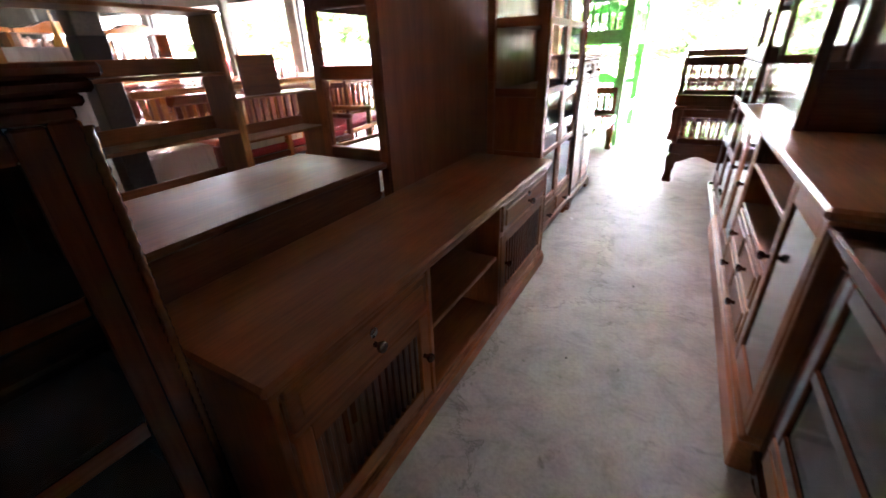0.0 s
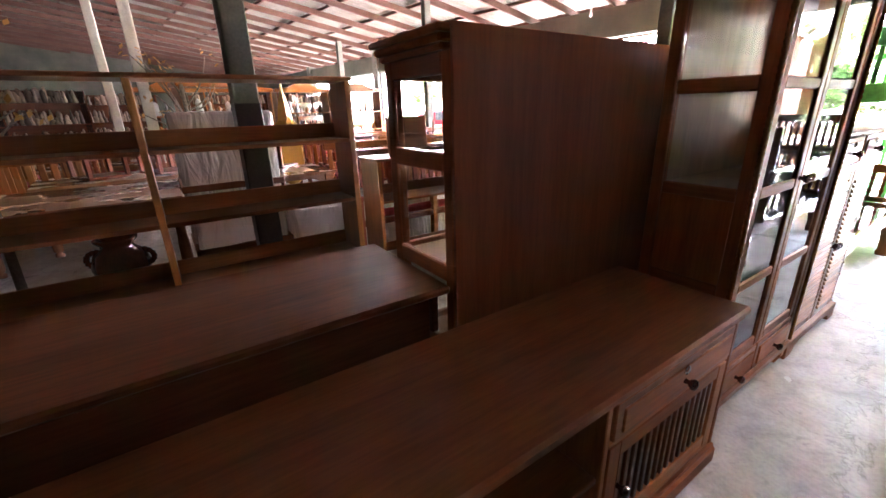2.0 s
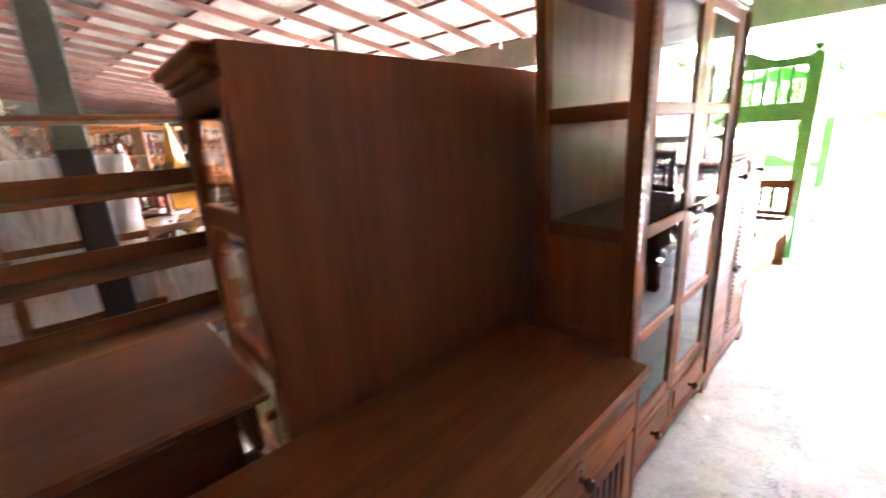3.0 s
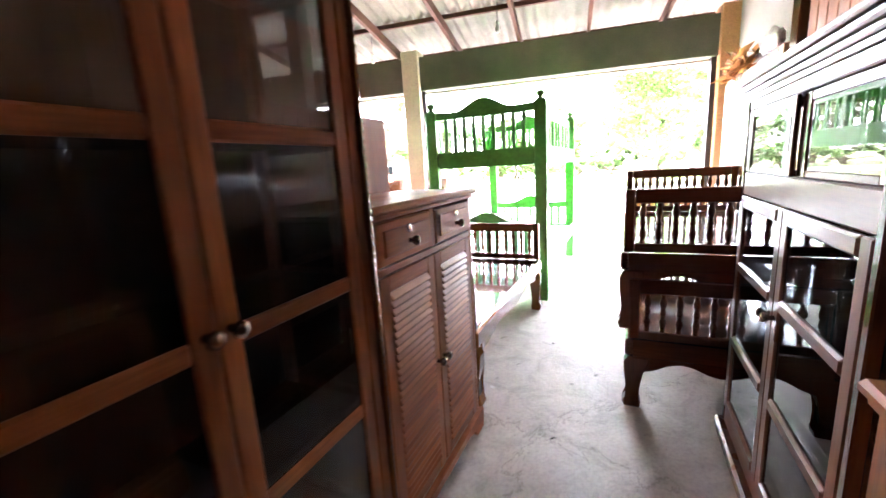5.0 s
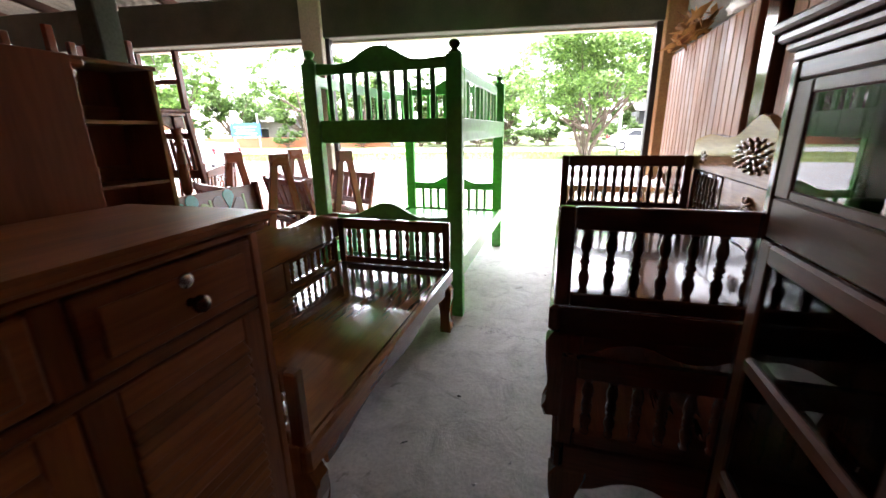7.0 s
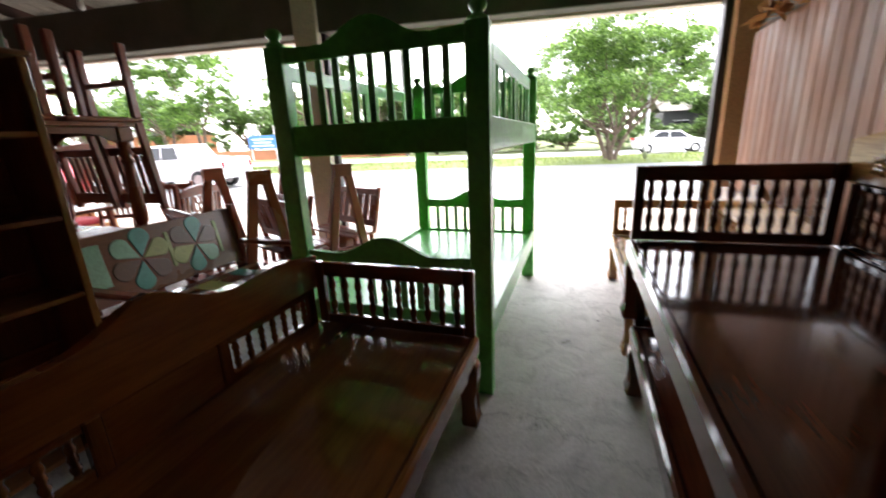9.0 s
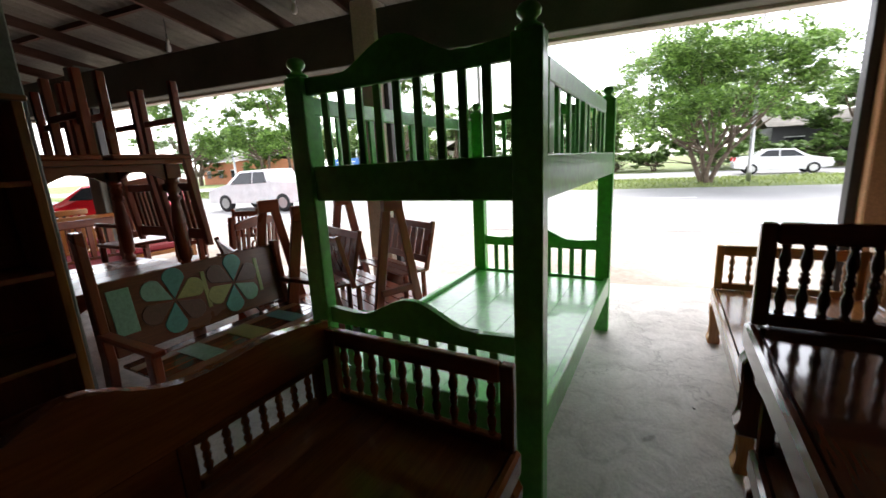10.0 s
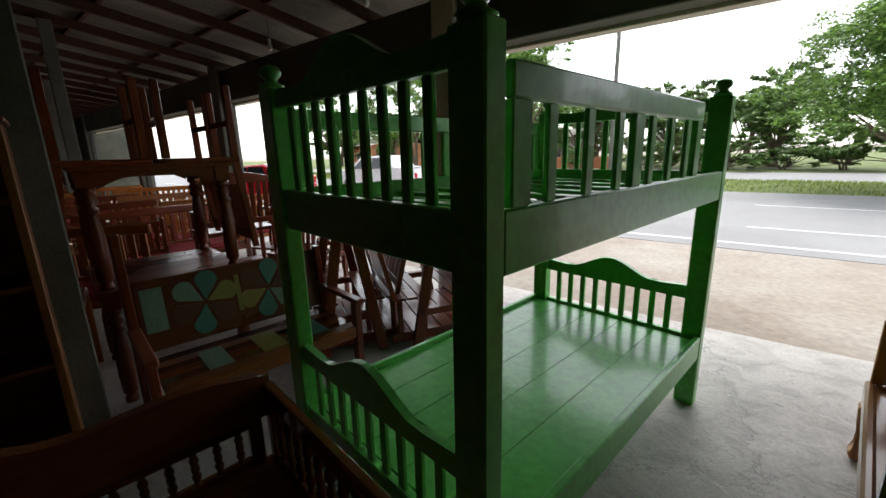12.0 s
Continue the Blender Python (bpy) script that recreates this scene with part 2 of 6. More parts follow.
LEAF = leaf_mat("bright_leaf", (0.045, 0.10, 0.02), (0.17, 0.29, 0.06))
LEAFD = leaf_mat("dark_leaf", (0.05, 0.1, 0.025), (0.13, 0.22, 0.055))


# ---- mesh helpers ----
def box_bm(x0, x1, y0, y1, z0, z1, bev=0.003, bm=None):
    own = bm is None
    bm = bm or bmesh.new()
    r = bmesh.ops.create_cube(bm, size=1.0, matrix=Matrix.Translation(((x0 + x1) / 2, (y0 + y1) / 2, (z0 + z1) / 2)) @ Matrix.Diagonal((abs(x1 - x0), abs(y1 - y0), abs(z1 - z0), 1)))
    if bev:
        vs = set(r["verts"])
        es = [e for e in bm.edges if e.verts[0] in vs and e.verts[1] in vs]
        bmesh.ops.bevel(bm, geom=es, offset=min(bev, 0.3 * min(abs(x1 - x0), abs(y1 - y0), abs(z1 - z0))), segments=1, affect="EDGES")
    return bm


def mesh_of(name, bm, mat, smooth=False):
    me = bpy.data.meshes.new(name)
    bmesh.ops.recalc_face_normals(bm, faces=bm.faces)
    bm.to_mesh(me)
    bm.free()
    if mat:
        me.materials.append(mat)
    if smooth:
        me.polygons.foreach_set("use_smooth", [True] * len(me.polygons))
    return me


def pick(mat, bm):
    """Of a set of woods, the one whose grain follows the longest side."""
    if not isinstance(mat, list):
        return mat
    lo = [min(v.co[i] for v in bm.verts) for i in range(3)]
    hi = [max(v.co[i] for v in bm.verts) for i in range(3)]
    d = [h - a for h, a in zip(hi, lo)]
    return mat[d.index(max(d))]


def part(name, bm, material, parent, label="", smooth=False):
    ob = new(name, mesh_of(name, bm, pick(material, bm), smooth))
    ob.parent = parent
    return tagged(ob, label)


def share(name, me, parent, m=None, label=""):
    ob = new(name, me)
    ob.parent = parent
    if m is not None:
        ob.matrix_basis = m
    return tagged(ob, label)


def box(name, parent, x0, x1, y0, y1, z0, z1, mat, bev=0.003, label=""):
    return part(name, box_bm(x0, x1, y0, y1, z0, z1, bev), mat, parent, label)


def thing(name, m, label, category, group="", kind=""):
    ob = new(name)
    ob.empty_display_size = 0.1
    ob.matrix_basis = m
    return tagged(ob, label, category, group, kind)


def lathe_bm(profile, seg=12, bm=None, m=None):
    bm = bm or bmesh.new()
    m = m or Matrix.Identity(4)
    rings = []
    for r, z in profile:
        rings.append([bm.verts.new(m @ Vector((r * math.cos(2 * math.pi * i / seg), r * math.sin(2 * math.pi * i / seg), z))) for i in range(seg)])
    for a, b in zip(rings, rings[1:]):
        for i in range(seg):
            bm.faces.new((a[i], a[(i + 1) % seg], b[(i + 1) % seg], b[i]))
    bm.faces.new(rings[0][::-1])
    bm.faces.new(rings[-1])
    return bm


def prism_bm(poly, depth, axis=1, bev=0.004, bm=None):
    """A flat outline (pairs) pushed through along one axis, about its middle."""
    bm = bm or bmesh.new()

    def at(u, v, d):
        return {0: (d, u, v), 1: (u, d, v), 2: (u, v, d)}[axis]
    a = [bm.verts.new(at(u, v, -depth / 2)) for u, v in poly]
    b = [bm.verts.new(at(u, v, depth / 2)) for u, v in poly]
    k = len(poly)
    faces = [bm.faces.new(a), bm.faces.new(b[::-1])]
    for i in range(k):
        faces.append(bm.faces.new((a[i], b[i], b[(i + 1) % k], a[(i + 1) % k])))
    if bev:
        es = set(faces[0].edges) | set(faces[1].edges)
        bmesh.ops.bevel(bm, geom=list(es), offset=bev, segments=1, affect="EDGES")
    return bm


KNOB = [(0.009, 0.0), (0.007, 0.012), (0.013, 0.017), (0.018, 0.026), (0.016, 0.035), (0.006, 0.039)]
KNOB_ME = mesh_of("knob", lathe_bm(KNOB, 10), BRONZE, True)
LOCK_ME = mesh_of("lock", lathe_bm([(0.016, 0), (0.016, 0.005), (0.01, 0.008)], 12), KEYH, True)


def knob(parent, x, y, z, m=None):
    return share("knob", KNOB_ME, parent, Matrix.Translation((x, y, z)) @ (m or pose(0, 0, 0, 0, 90, 0)), "turned bronze knob")


def lock(parent, x, y, z, m=None):
    return share("lock", LOCK_ME, parent, Matrix.Translation((x, y, z)) @ (m or pose(0, 0, 0, 0, 90, 0)), "round chrome lock")


def baluster_me(name, h, r, mat, seg=10):
    pr = [(.8, 0), (.8, .04), (.55, .06), (.75, .12), (1, .22), (.95, .29), (.52, .38), (.85, .41), (.55, .44), (.92, .475), (.92, .525), (.55, .56), (.85, .59), (.52, .62), (.95, .71), (1, .78), (.75, .88), (.55, .94), (.8, .96), (.8, 1)]
    return mesh_of(name, lathe_bm([(a * r, b * h) for a, b in pr], seg), mat[2] if isinstance(mat, list) else mat, True)


def rope_bm(h, r, bm=None):
    """A twisted rope moulding, standing on its base."""
    bm = bm or bmesh.new()
    n, seg = int(h / 0.012), 8
    rings = []
    for i in range(n + 1):
        z = h * i / n
        k = r * (1.0 if i % 2 else 0.72)
        rings.append([bm.verts.new((k * math.cos(2 * math.pi * (j + 0.5 * i) / seg), k * math.sin(2 * math.pi * (j + 0.5 * i) / seg), z)) for j in range(seg)])
    for a, b in zip(rings, rings[1:]):
        for i in range(seg):
            bm.faces.new((a[i], a[(i + 1) % seg], b[(i + 1) % seg], b[i]))
    return bm


# ---- setting ----
def setting(name, bm, mat, label, smooth=False, turned=False):
    ob = tagged(new(name, mesh_of(name, bm, pick(mat, bm), smooth)), label, kind="structure")
    if turned:
        ob.matrix_basis = FRONT
    return ob


def grid_bm(x0, x1, y0, y1, nx, ny, zf):
    bm = bmesh.new()
    vs = [[bm.verts.new((x0 + (x1 - x0) * i / nx, y0 + (y1 - y0) * j / ny, zf(x0 + (x1 - x0) * i / nx, y0 + (y1 - y0) * j / ny))) for j in range(ny + 1)] for i in range(nx + 1)]
    for i in range(nx):
        for j in range(ny):
            bm.faces.new((vs[i][j], vs[i + 1][j], vs[i + 1][j + 1], vs[i][j + 1]))
    return bm


def uneven(x, y):
    return 0.006 * noise.noise((x * 0.7, y * 0.7, 0)) + 0.0025 * noise.noise((x * 3, y * 3, 5)) - 0.004


setting("floor", grid_bm(-32, 2.6, -8, 10.85, 200, 130, uneven), CONC, "worn grey concrete floor with scuffs and cracks", True, True)
setting("ground", box_bm(-900, 900, -900, 900, -0.45, -0.12, 0), DIRT, "sandy ground reaching the horizon")
setting("pavement", grid_bm(-60, 40, 10.85, 15.2, 120, 14, lambda x, y: -0.03 - 0.018 * (y - 10.8) + 0.012 * noise.noise((x * 0.8, y * 0.8, 2))), DIRT, "sandy concrete apron beside the road", True, True)
setting("road", box_bm(-200, 200, 15.1, 26.2, -0.3, -0.10, 0), ASPH, "pale worn asphalt road", turned=True)
setting("road_far", box_bm(-200, 200, 32.2, 41.5, -0.3, -0.10, 0), ASPH, "pale asphalt of the far carriageway", turned=True)
setting("median", grid_bm(-160, 160, 26.2, 32.2, 200, 10, lambda x, y: -0.096 + 0.16 * math.sin(math.pi * (y - 26.2) / 6.0) + 0.06 * noise.noise((x, y, 0)) * math.sin(math.pi * (y - 26.2) / 6.0)), GRASS, "grassy strip between the carriageways", turned=True)
setting("verge", box_bm(-200, 200, 41.6, 140, -0.3, -0.085, 0), GRASS, "rough grass verge beyond the far road", turned=True)
for y0, dash in ((17.6, True), (21.9, True), (15.6, False)):
    bm = bmesh.new()
    x = -90.0
    while x < 60:
        ln = 3.0 if dash else 40.0
        box_bm(x, x + ln, y0, y0 + 0.12, -0.099, -0.094, 0, bm)
        x += 9.0 if dash else 40.0
    setting("road_marking", bm, WHITE, "faded white line on the asphalt", turned=True)


def roof_z(y):
    return ROOF_Z + ROOF_S * (10.2 - y)


def roof_over(x, y):
    """Height of the roof over a place on the floor."""
    return roof_z((FRONT.inverted() @ Vector((x, y, 0))).y)


bm = bmesh.new()
X0, X1, PITCH = -32.0, 2.9, 0.17
nx = int((X1 - X0) / PITCH * 6)
ys = [12.1, 11.2, 10.2, 9.0, 7.8, 6.6, 5.4, 4.2, 3.0, 1.8, 0.6, -0.6, -2.0, -4.0, -8.0]
rows = []
for k, y in enumerate(ys):
    rows.append([bm.verts.new((X0 + (X1 - X0) * i / nx, y, roof_z(y) + 0.025 * math.sin(2 * math.pi * i / 6))) for i in range(nx + 1)])
for a, b in zip(rows, rows[1:]):
    for i in range(nx):
        bm.faces.new((a[i], a[i + 1], b[i + 1], b[i]))
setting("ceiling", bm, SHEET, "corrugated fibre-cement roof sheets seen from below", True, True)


def slanted(x, w, h, y0, y1, drop):
    bm = bmesh.new()
    v = [bm.verts.new((x + sx * w / 2, y, roof_z(y) - drop - (0 if sz else h))) for y in (y0, y1) for sx in (-1, 1) for sz in (0, 1)]
    for f in ((0, 1, 3, 2), (4, 6, 7, 5), (0, 2, 6, 4), (1, 5, 7, 3), (0, 4, 5, 1), (2, 3, 7, 6)):
        bm.faces.new([v[i] for i in f])
    return bm


for i in range(33):
    setting("rafter", slanted(2.35 - 1.02 * i, 0.05, 0.13, 11.95, -8, 0.10), RAFTER, "brown timber rafter under the roof sheets", turned=True)
for i in range(16):
    y = 11.95 - 1.2 * i
    setting("purlin", box_bm(-32, 2.8, y - 0.025, y + 0.025, roof_z(y) - 0.10, roof_z(y) - 0.035, 0.002), RAFTER, "thin timber purlin under the roof sheets", turned=True)

BEAM0, BEAM1 = 2.66, 3.2
setting("beam", box_bm(-32, 2.5, 10.2, 10.42, BEAM0, BEAM1, 0.01), PLAST, "green plastered beam over the shop front, darkened for shade", turned=True)
setting("trim", box_bm(-32, 2.5, 10.42, 10.56, BEAM0 - 0.03, BEAM0 + 0.10, 0.005), CREAM, "pale lip along the outer foot of the beam", turned=True)
for i, x in enumerate((-2.66, -8.1, -13.4, -18.7)):
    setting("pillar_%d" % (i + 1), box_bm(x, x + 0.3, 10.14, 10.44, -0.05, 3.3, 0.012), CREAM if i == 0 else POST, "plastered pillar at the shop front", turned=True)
    setting("jamb_%d" % (i + 1), box_bm(x + 0.3, x + 0.36, 10.24, 10.34, -0.05, BEAM0 - 0.002, 0.004), DARKM, "dark metal door track beside the pillar", turned=True)
setting("pillar_right", box_bm(1.99, 2.28, 10.14, 10.44, -0.05, 3.3, 0.012), ORANGE, "orange plastered pillar at the shop front", turned=True)
setting("jamb_right", box_bm(1.92, 1.99, 10.24, 10.34, -0.05, BEAM0 - 0.002, 0.004), DARKM, "dark metal door track beside the pillar", turned=True)
# the left wall's dark plaster carries the dimness of the far hall
for nm, x in (("wall_right", 2.3), ("wall_left", -26.1)):
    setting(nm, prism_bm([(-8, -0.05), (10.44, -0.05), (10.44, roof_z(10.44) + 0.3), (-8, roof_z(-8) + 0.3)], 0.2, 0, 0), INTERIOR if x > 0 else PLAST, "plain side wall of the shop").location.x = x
# added wall: shuts out daylight that would over-brighten the hall
setting("wall_front", box_bm(-32, -18.7, 10.24, 10.4, -0.05, 2.655, 0), PLAST, "plain closed front added to darken the far hall", turned=True)
setting("wall_back", box_bm(-26, -4.0, -6.2, -6, -0.05, 6.4, 0), INTERIOR, "plain back wall of the hall")
# two made-up dark walls that soak up bounce light from behind the camera
setting("wall_behind", box_bm(-4.0, 2.25, -1.7, -1.5, -0.05, 5.6, 0), RAFTER, "unseen dark wall added to cut light from behind")
setting("wall_partition", box_bm(-4.2, -4.0, -6.2, -1.5, -0.05, 5.8, 0), RAFTER, "dark wall added to hold back light beside the hall")


# post_4 takes grey over cream, so its colour carries the hall's shade
for i, (x, y) in enumerate(((-1.91, 6.53), (-2.22, 2.2), (-7.3, 1.66), (-7.4, 6.9), (-10.0, 1.08), (-12.5, 6.9), (-2.3, -2.6), (-7.4, -2.4))):
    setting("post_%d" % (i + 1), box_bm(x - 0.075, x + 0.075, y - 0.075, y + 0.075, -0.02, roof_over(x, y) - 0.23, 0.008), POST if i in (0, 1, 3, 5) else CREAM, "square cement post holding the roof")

setting("trim_post_base", box_bm(-2.298, -2.142, 2.122, 2.278, 0.0, 1.46, 0.006), DARKM, "black painted foot of the cement post")

# boards on the side wall
boards = tagged(new("board_wall"), "reddish varnished tongue-and-groove boards leaning on the side wall", "wall panel", kind="structure")
for i in range(17):
    y0 = 7.62 + i * 0.128
    box("plank", boards, 1.985, 2.03, y0, y0 + 0.122, 0.0, 2.17, BOARD, 0.006)
box("rail", boards, 2.031, 2.06, 7.6, 9.8, 2.05, 2.12, BOARD)
post_dark = tagged(new("trim_post", mesh_of("trim_post", box_bm(1.99, 2.09, 7.36, 7.52, 0, 2.9, 0.006), ROSE[2])), "dark timber post between the board panels", kind="structure")
boards2 = tagged(new("board_wall_near"), "brown varnished boards behind the glass cabinet", "wall panel", kind="structure")
for i in range(26):
    y0 = 3.2 + i * 0.158
    box("plank", boards2, 2.03, 2.07, y0, y0 + 0.15, 0.0, 2.6, BOARD, 0.006)


# ---- cabinet along the aisle: long low sideboard ----
def slat_door(parent, y0, y1, z0, z1, x, knob_y, louvre=False, n=15):
    """A framed door in the plane x, facing +x, with upright slats or louvres."""
    d = thing("door", Matrix.Identity(4), "", "")
    d.parent = parent
    for k in ("label", "category"):
        d.pop(k, None)
    w = 0.055
    box("stile", d, x - 0.02, x, y0, y0 + w, z0, z1, TEAK)
    box("stile", d, x - 0.02, x, y1 - w, y1, z0, z1, TEAK)
    box("rail", d, x - 0.02, x - 0.001, y0 + w, y1 - w, z1 - w, z1, TEAK)
    box("rail", d, x - 0.02, x - 0.001, y0 + w, y1 - w, z0, z0 + w, TEAK)
    box("backing", d, x - 0.024, x - 0.018, y0 + w, y1 - w, z0 + w, z1 - w, MID, 0)
    if louvre:
        n = int((z1 - z0 - 2 * w) / 0.027)
        bm = bmesh.new()
        box_bm(-0.006, 0.006, 0, y1 - y0 - 2 * w, -0.018, 0.018, 0.004, bm)
        me = mesh_of("slat", bm, TEAK[1])
        for i in range(n):
            share("slat", me, d, pose(x - 0.004, y0 + w, z0 + w + 0.016 + i * (z1 - z0 - 2 * w - 0.032) / (n - 1), 0, -38, 0))
    else:
        bm = bmesh.new()
        g = (y1 - y0 - 2 * w) / n
        box_bm(-0.006, 0.006, 0, g * 0.5, 0, z1 - z0 - 2 * w, 0.003, bm)
        me = mesh_of("slat", bm, MID[2])
        for i in range(n):
            share("slat", me, d, Matrix.Translation((x - 0.011, y0 + w + g * (i + 0.2), z0 + w)))
    knob(d, x, knob_y, (z0 + z1) / 2 + 0.02)
    return d


def drawer(parent, y0, y1, z0, z1, x, locked=True, knobs=(0.5,)):
    d = box("drawer", parent, x - 0.02, x + 0.004, y0, y1, z0, z1, TEAK, 0.004)
    part("drawer_panel", box_bm(x + 0.003, x + 0.012, y0 + 0.03, y1 - 0.03, z0 + 0.025, z1 - 0.025, 0.006), TEAK, d)
    for k in knobs:
        knob(d, x + 0.011, y0 + (y1 - y0) * k, (z0 + z1) / 2 - 0.01)
        if locked:
            lock(d, x + 0.011, y0 + (y1 - y0) * k, z1 - 0.035)
    return d


def sideboard():
    t = thing("sideboard", pose(0, 1.2, 0), "long low dark teak sideboard with drawers and open middle shelves", "sideboard")
    L, xf, xb, H = 2.1, 0.31, -0.19, 0.70
    top = box_bm(xb, xf + 0.022, 0, L, H - 0.03, H, 0.01)
    part("top", top, TEAK, t)
    box("moulding", t, xb, xf + 0.012, 0.012, L - 0.012, H - 0.05, H - 0.031, TEAK, 0.008)
    for y in (0.02, 0.66, 1.31, L - 0.04):
        box("side_panel", t, xb + 0.01, xf, y, y + 0.022, 0.09, H - 0.051, TEAK)
    box("back_panel", t, xb, xb + 0.009, 0.02, L - 0.02, 0.09, H - 0.051, PANEL, 0)
    box("shelf", t, xb + 0.01, xf - 0.01, 0.683, 1.309, 0.375, 0.395, TEAK)
    box("floor_board", t, xb + 0.01, xf - 0.003, 0.043, L - 0.041, 0.09, 0.112, TEAK)
    box("plinth", t, xb, xf + 0.018, 0.008, L - 0.008, 0.0, 0.075, TEAK, 0.008)
    box("plinth_moulding", t, xb, xf + 0.01, 0.014, L - 0.014, 0.0755, 0.0895, TEAK, 0.006)
    for y0, y1, ky in ((0.045, 0.655, 0.61), (1.335, 2.055, 1.40)):
        box("rail", t, xf - 0.03, xf - 0.002, y0, y1, 0.49, 0.505, TEAK)
        drawer(t, y0 + 0.01, y1 - 0.01, 0.51, 0.64, xf, True, (0.5,))
        slat_door(t, y0 + 0.006, y1 - 0.006, 0.116, 0.486, xf, ky)
    return t


sideboard()


def console():
    t = thing("console_table", pose(-0.495, 1.55, 0), "plain brown teak console table with a deep apron", "table")
    h = 0.29
    box("tabletop", t, -h, h, -0.82, 0.83, 0.815, 0.842, CONS, 0.008)
    box("apron", t, h - 0.035, h - 0.01, -0.74, 0.75, 0.67, 0.814, CONS)
    box("apron", t, -h + 0.01, -h + 0.035, -0.74, 0.75, 0.67, 0.814, CONS)
    box("apron", t, -h + 0.0355, h - 0.0355, -0.79, -0.765, 0.67, 0.814, CONS)
    box("apron", t, -h + 0.0355, h - 0.0355, 0.775, 0.80, 0.67, 0.814, CONS)
    for sx in (-h + 0.005, h - 0.065):
        for sy in (-0.80, 0.751):
            box("leg", t, sx, sx + 0.06, sy, sy + 0.05 - 0.0105, 0, 0.6695, CONS, 0.006)
    box("shelf", t, -h + 0.07, h - 0.07, -0.73, 0.745, 0.2, 0.225, CONS)


console()


def cornice(parent, x0, x1, y0, y1, z, mat=TEAK):
    for i, (o, h) in enumerate(((0.012, 0.02), (0.026, 0.022), (0.04, 0.022))):
        box("cornice", parent, x0 - o, x1 + o, y0 - o, y1 + o, z + sum((0.02, 0.022, 0.022)[:i]) + 0.0003, z + sum((0.02, 0.022, 0.022)[:i + 1]), mat, 0.006)


def pane(parent, x0, x1, y0, y1, z0, z1, mat=None):
    ob = box("pane", parent, x0, x1, y0, y1, z0, z1, mat or GLASS, 0, "dark reflecting glass pane" if mat else "clear glass pane")
    ob.visible_shadow = False
    return ob


def turned_cabinet(name, x0, x1, y0, y1, H, label):
    """A display cabinet that stands with its plain back to the aisle and glass sides."""
    t = thing(name, pose(0, 0, 0), label, "cabinet", "cabinets with their backs to the aisle")
    box("back_panel", t, x1 - 0.012, x1, y0, y1, 0.02, H + 0.066, PANEL, 0.002)
    for x in (x0, x1 - 0.06):
        for y in (y0, y1 - 0.045):
            box("post", t, x, x + 0.047, y, y + 0.045, 0, H, TEAK, 0.004)
    zs = (0.06, 0.5, 0.86, 1.23, H - 0.031)
    for y in (y0, y1 - 0.03):
        for z in zs:
            box("side_rail", t, x0 + 0.0475, x1 - 0.0605, y, y + 0.03, z - 0.03, z + 0.03, TEAK, 0.005)
        for a, b in zip(zs, zs[1:]):
            pane(t, x0 + 0.0476, x1 - 0.0606, y + 0.012, y + 0.016, a + 0.0301, b - 0.0301)
    box("header", t, x0 + 0.001, x0 + 0.03, y0 + 0.0455, y1 - 0.0455, H - 0.058, H, TEAK, 0.004)
    for z in zs[:-1]:
        box("shelf", t, x0 + 0.05, x1 - 0.065, y0 + 0.032, y1 - 0.032, z - 0.01, z + 0.01, SHELF, 0.002)
    box("front_stile", t, x0, x0 + 0.024, (y0 + y1) / 2 - 0.03, (y0 + y1) / 2 + 0.03, 0.06, H - 0.0585, TEAK, 0.004)
    for z in zs[:-1]:
        box("front_rail", t, x0 + 0.002, x0 + 0.022, y0 + 0.0455, (y0 + y1) / 2 - 0.0305, z - 0.02, z + 0.02, TEAK, 0.004)
    cornice(t, x0, x1 - 0.0535, y0, y1, H)
    return t


turned_cabinet("display_cabinet", -0.62, -0.205, 2.40, 3.95, 1.545, "brown display cabinet with glass sides, its plywood back to the aisle")
turned_cabinet("cabinet", -0.66, -0.21, 4.28, 5.17, 1.54, "reddish brown cabinet with its plain back to the aisle")


